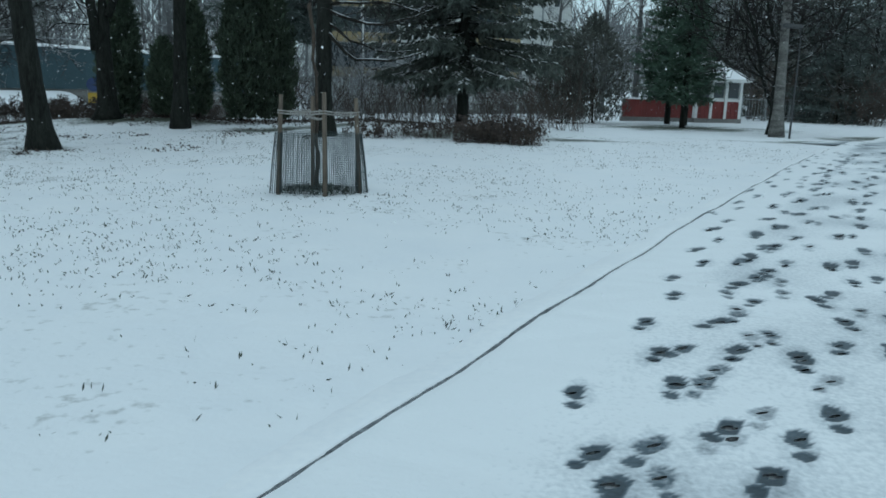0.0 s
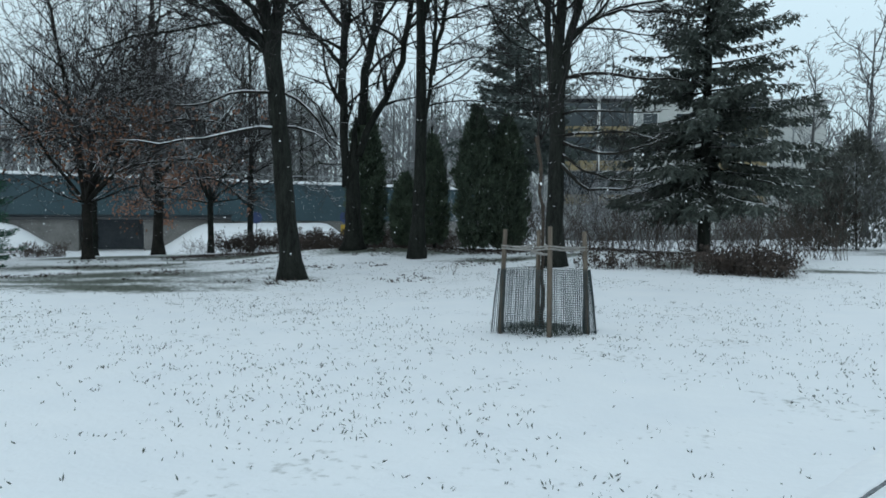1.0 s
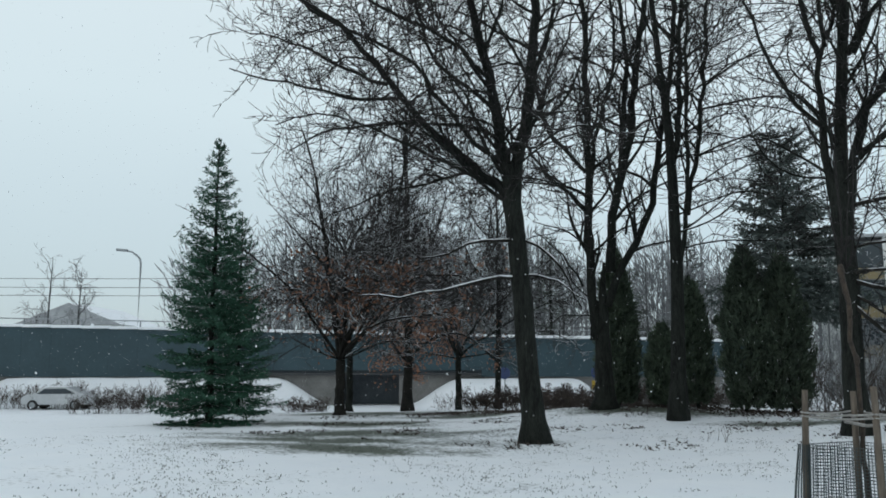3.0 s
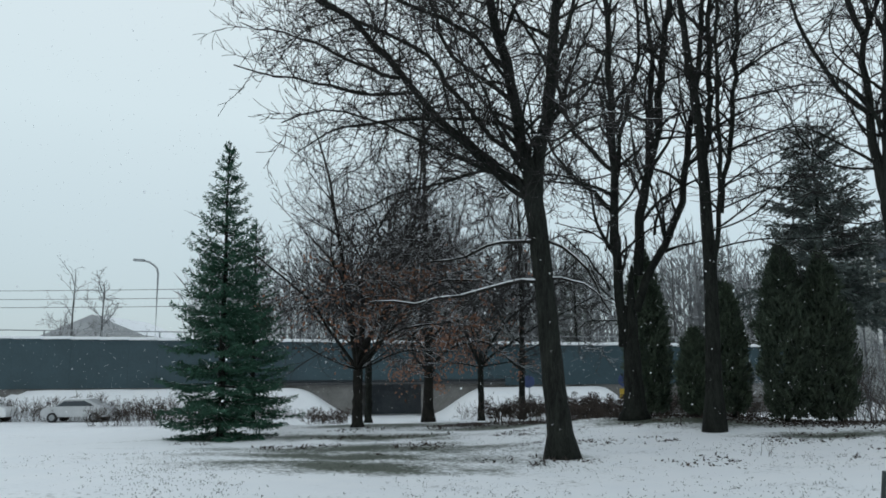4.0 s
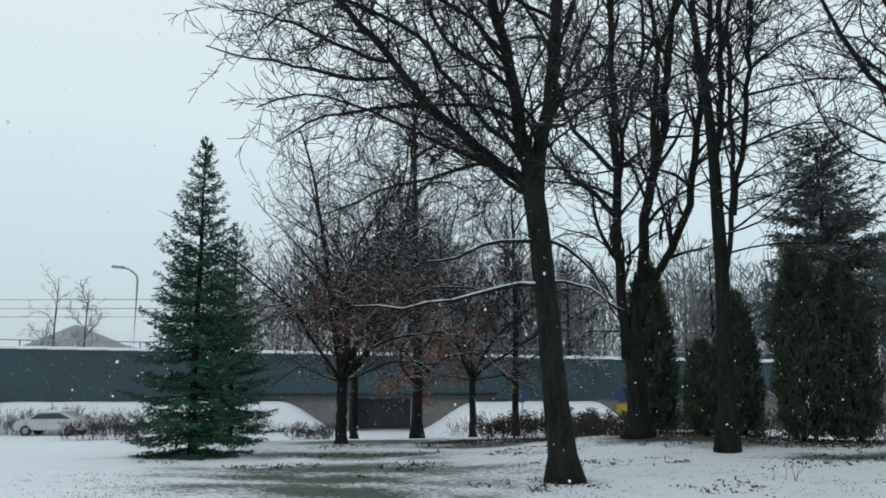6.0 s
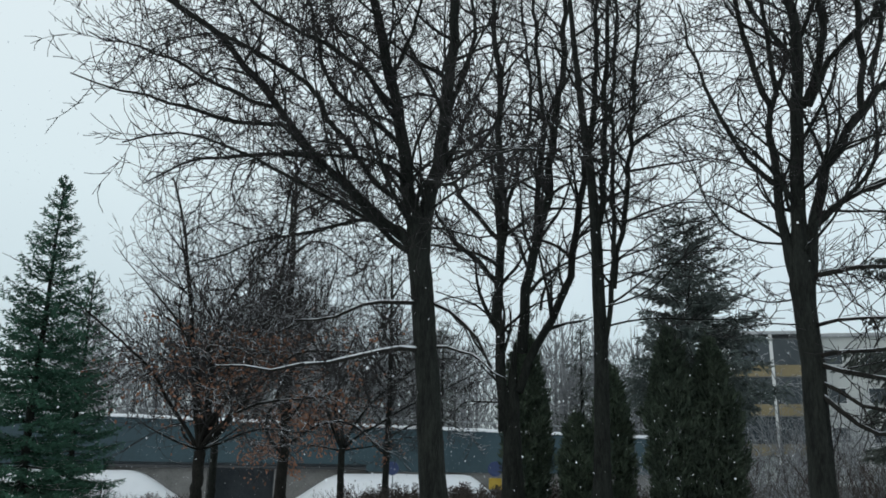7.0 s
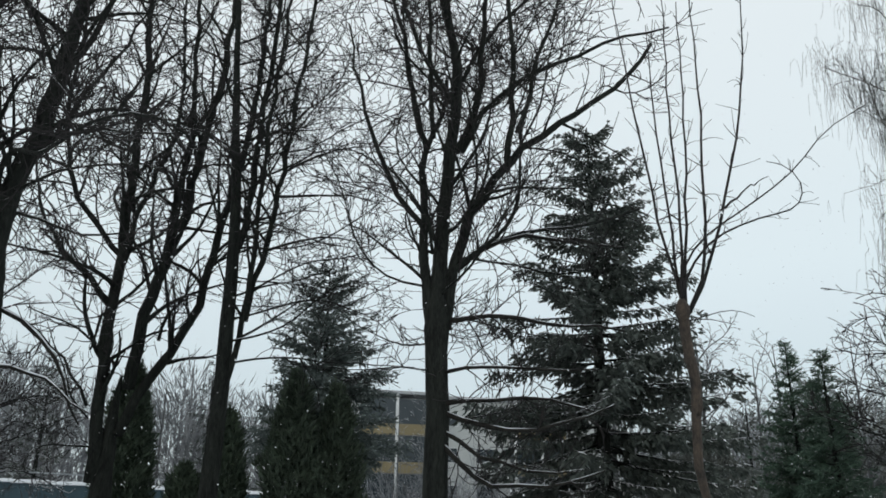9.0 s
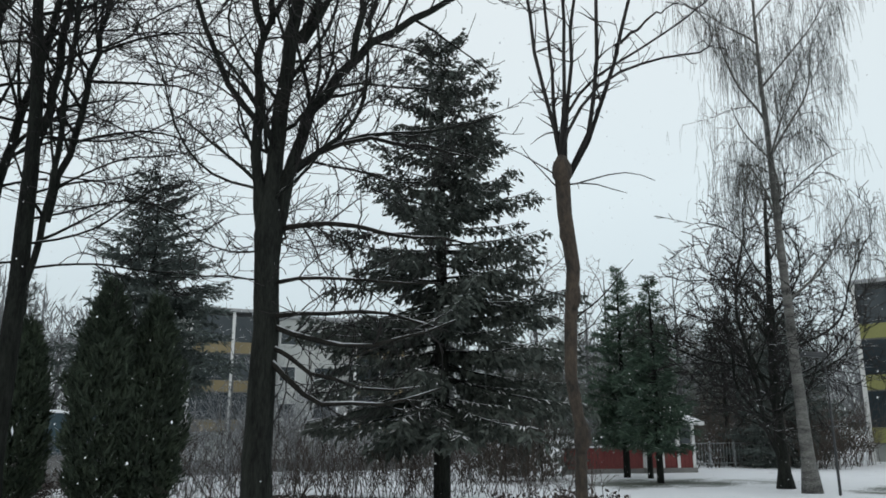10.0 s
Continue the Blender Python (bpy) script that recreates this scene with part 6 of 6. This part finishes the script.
# ---------------------------------------------------------------- far trees
def far_woods():
    rng = np.random.default_rng(77)
    spots = [(-34, 66, 11), (-28, 70, 9), (-24, 74, 12), (-40, 62, 8), (-18, 76, 11), (-52, 62, 9), (-47, 66, 10)]
    for i, (x, y, h) in enumerate(spots):
        conifer("spruce_tree", x, y, 1.3 * h, h * 0.28, "distant dark spruce beyond the bridge", 200 + i, mat="fir", whorl=0.8, per=6, tuft=0.9, sparse=0.35, group="far spruces", snow=0.03)
    # far birches get haze from their pale bark and twig colours
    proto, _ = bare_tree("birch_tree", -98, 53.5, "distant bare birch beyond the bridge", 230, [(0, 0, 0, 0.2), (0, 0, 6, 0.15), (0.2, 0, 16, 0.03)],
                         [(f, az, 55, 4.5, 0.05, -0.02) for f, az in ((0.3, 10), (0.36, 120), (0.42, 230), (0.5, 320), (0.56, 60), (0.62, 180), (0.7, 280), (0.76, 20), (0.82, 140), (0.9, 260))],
                         levels=3, density=(1.0, 1.3, 1.5), bark="haze_bark", twig="twig_haze", group="far birches", rmin=0.028)
    full, _ = bare_tree("birch_tree", -99.0, 58.0, "full-crowned distant bare birch in haze-paled colour, dusted with snow", 231, [(0, 0, 0, 0.22), (0, 0, 6, 0.16), (0.2, 0, 14.5, 0.03)],
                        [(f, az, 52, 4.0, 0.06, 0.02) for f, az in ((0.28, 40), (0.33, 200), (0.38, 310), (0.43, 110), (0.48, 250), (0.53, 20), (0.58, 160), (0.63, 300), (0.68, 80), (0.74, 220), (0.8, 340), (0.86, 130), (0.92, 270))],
                        levels=3, density=(2.0, 2.8, 2.8), bark="haze_bark", twig="twig_haze", group="far birches", rmin=0.028)
    copy_thing(full, pose(-102.3, 54.2, gz(-102.3, 54.2), 0, 0, 130)).scale = (0.7, 0.7, 0.7)
    places = [ (-88, 66, 0.6), (-92, 60, 0.5), (19, 50, 0.7), (24, 53, 0.8), (15, 54, 0.7), (18, 58, 0.8)]
    for x, y, k, turn in ((12, 62, 1.0, 20), (15.5, 66, 1.1, 200), (9.5, 70, 0.95, 300)):
        copy_thing(full, pose(x, y, gz(x, y), 0, 0, turn)).scale = (k, k, k)
    for i in range(18):
        u = i / 17
        places.append((-62 + 62 * u + rng.normal() * 1.5, 50 + 22 * u + rng.uniform(-2, 10), rng.uniform(0.5, 0.8)))
    for x, y, s in places:
        rz = rng.uniform(0, 360)
        c = copy_thing(proto, pose(x, y, gz(x, y), 0, 0, rz))
        c.scale = (s, s, s)


far_woods()
for i, (x, y, w, h) in enumerate(((22.8, 43.5, 3.4, 3.2), (25.8, 46.5, 3.4, 3.4), (19.6, 47.5, 4.0, 4.4), (28.6, 48.6, 3.6, 3.8), (5.6, 37.5, 3.2, 3.6), (3.0, 39.5, 3.0, 3.0))):
    shrub("shrub", x, y, w, 2.4, h, "tall dense bare shrub with brown twigs", 300 + i, 46, 40, group="tall shrubs", twig_r=0.011, levels=2)


# thickets and back shrubs: distance haze is painted as pale grey twigs
for i, (x, y, w, h) in enumerate(((-7.5, 46.5, 4.0, 5.2), (-4.2, 45.0, 4.0, 5.6), (-1.0, 47.0, 4.0, 4.6), (2.0, 46.0, 4.0, 4.2), (4.6, 44.0, 3.6, 3.6))):
    shrub("shrub", x, y, w, 2.6, h, "tall thicket of bare twigs in haze-grey colour before the house", 320 + i, 34, 12, mat="far_haze_twig", group="tall thickets", twig_r=0.013, levels=2)


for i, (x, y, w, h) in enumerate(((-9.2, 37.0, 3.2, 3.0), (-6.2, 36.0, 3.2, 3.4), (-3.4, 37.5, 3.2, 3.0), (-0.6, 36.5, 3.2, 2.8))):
    shrub("shrub", x, y, w, 1.8, h, "dense bare shrub in haze-paled grey behind the lawn", 340 + i, 44, 12, mat="twig_haze", group="back shrubs", twig_r=0.010, levels=2)


def leaf_litter():
    """Clods, dead leaves and stalks that show through the snow along the line of trees."""
    rng = np.random.default_rng(61)
    n = 5200
    u, w = rng.uniform(0, 1, n), rng.normal(size=n)
    x = -17.5 + 18.5 * u
    y = 25.9 - 1.3 * np.abs(u - 0.35) * 2 + 0.75 * w - 3.0 * (u > 0.82) * (u - 0.82) / 0.18
    near = rng.random(n) < 0.42
    x = np.where(near, rng.uniform(-19, -3, n), x)
    y = np.where(near, rng.uniform(15, 25, n), y)
    keep = ~near | (np.sin(1.9 * x + 1.3 * np.sin(1.1 * y)) + np.sin(1.6 * y - 0.9 * x) > 0.55)
    x, y = x[keep], y[keep]
    k = 5
    px, py = np.repeat(x, k) + rng.normal(size=len(x) * k) * 0.07, np.repeat(y, k) + rng.normal(size=len(x) * k) * 0.05
    p = np.stack([px, py, ground_z(px, py) - 0.01], 1)
    d = rng.normal(size=p.shape) * np.array((1.0, 1.0, 0.3)) + UP * 0.45
    ob = blades("leaf_litter", p, d, rng.uniform(0.04, 0.13, len(p)), rng.uniform(0.015, 0.045, len(p)), M["hedge_leaf"], None, rng)
    tagged(ob, "dead leaves and stalks in thin snow under the trees", "leaf litter", kind="stuff")


leaf_litter()


def distant_woods():
    """A belt of bare crowns, haze painted into their grey, that closes the view behind the bridge and the houses."""
    rng = np.random.default_rng(88)
    P, D, L = [], [], []
    for i in range(300):
        deg = -55 + 107 * ((i + rng.random()) / 140 if i < 140 else (0.60 + 0.40 * rng.random() if i < 190 else 0.10 + 0.50 * rng.random()))
        a = radians(deg)
        dist = rng.uniform(76, 112) if deg > 14 else rng.uniform(98, 130)
        cx, cy = -dist * math.sin(a), dist * math.cos(a)
        h = rng.uniform(12, 20) if deg > 2 else rng.uniform(11, 17)
        z0 = gz(cx, cy)
        P.append(np.array([(cx, cy, z0)]))
        D.append(np.array([(rng.normal() * 0.03, rng.normal() * 0.03, 1.0)]))
        L.append(np.array([h]))
        n = 300
        u = rng.uniform(0.15, 1, n)
        az = rng.uniform(0, 2 * math.pi, n)
        r = 0.24 * h * np.sin(np.clip(u, 0, 1) * 2.6) * np.sqrt(rng.random(n))
        P.append(np.stack([cx + r * np.cos(az), cy + r * np.sin(az), z0 + u * h * 0.85], 1))
        D.append(np.stack([np.cos(az) * 0.6, np.sin(az) * 0.6, np.ones(n)], 1) + rng.normal(size=(n, 3)) * 0.25)
        L.append(rng.uniform(0.8, 2.2, n))
    P, D, L = np.concatenate(P), np.concatenate(D), np.concatenate(L)
    ob = blades("distant_woods", P, D, L, 0.09 + 0.02 * L, M["far_haze_twig"], None, rng)
    tagged(ob, "belt of distant bare woods with snowfall haze in their grey colour", "woods", kind="stuff")


distant_woods()


def falling_snow():
    rng = np.random.default_rng(99)
    n = 24000
    p = np.stack([rng.uniform(-32, 18, n), rng.uniform(1.5, 42, n), rng.uniform(0.2, 13, n)], 1)
    near = np.min(np.linalg.norm(p[:, None, :2] - np.array([(x, y) for _, x, y, *_ in PATH])[None], axis=2), axis=1)
    p = p[near > 1.6]
    d = rng.normal(size=p.shape) * 0.4 - UP
    s = rng.uniform(0.009, 0.024, len(p))
    ob = blades("falling_snow", p, d, s * 1.2, s, M["snow"], None, rng)
    tagged(ob, "loose snowflakes drifting down through the air", "snowflakes", kind="stuff")


falling_snow()
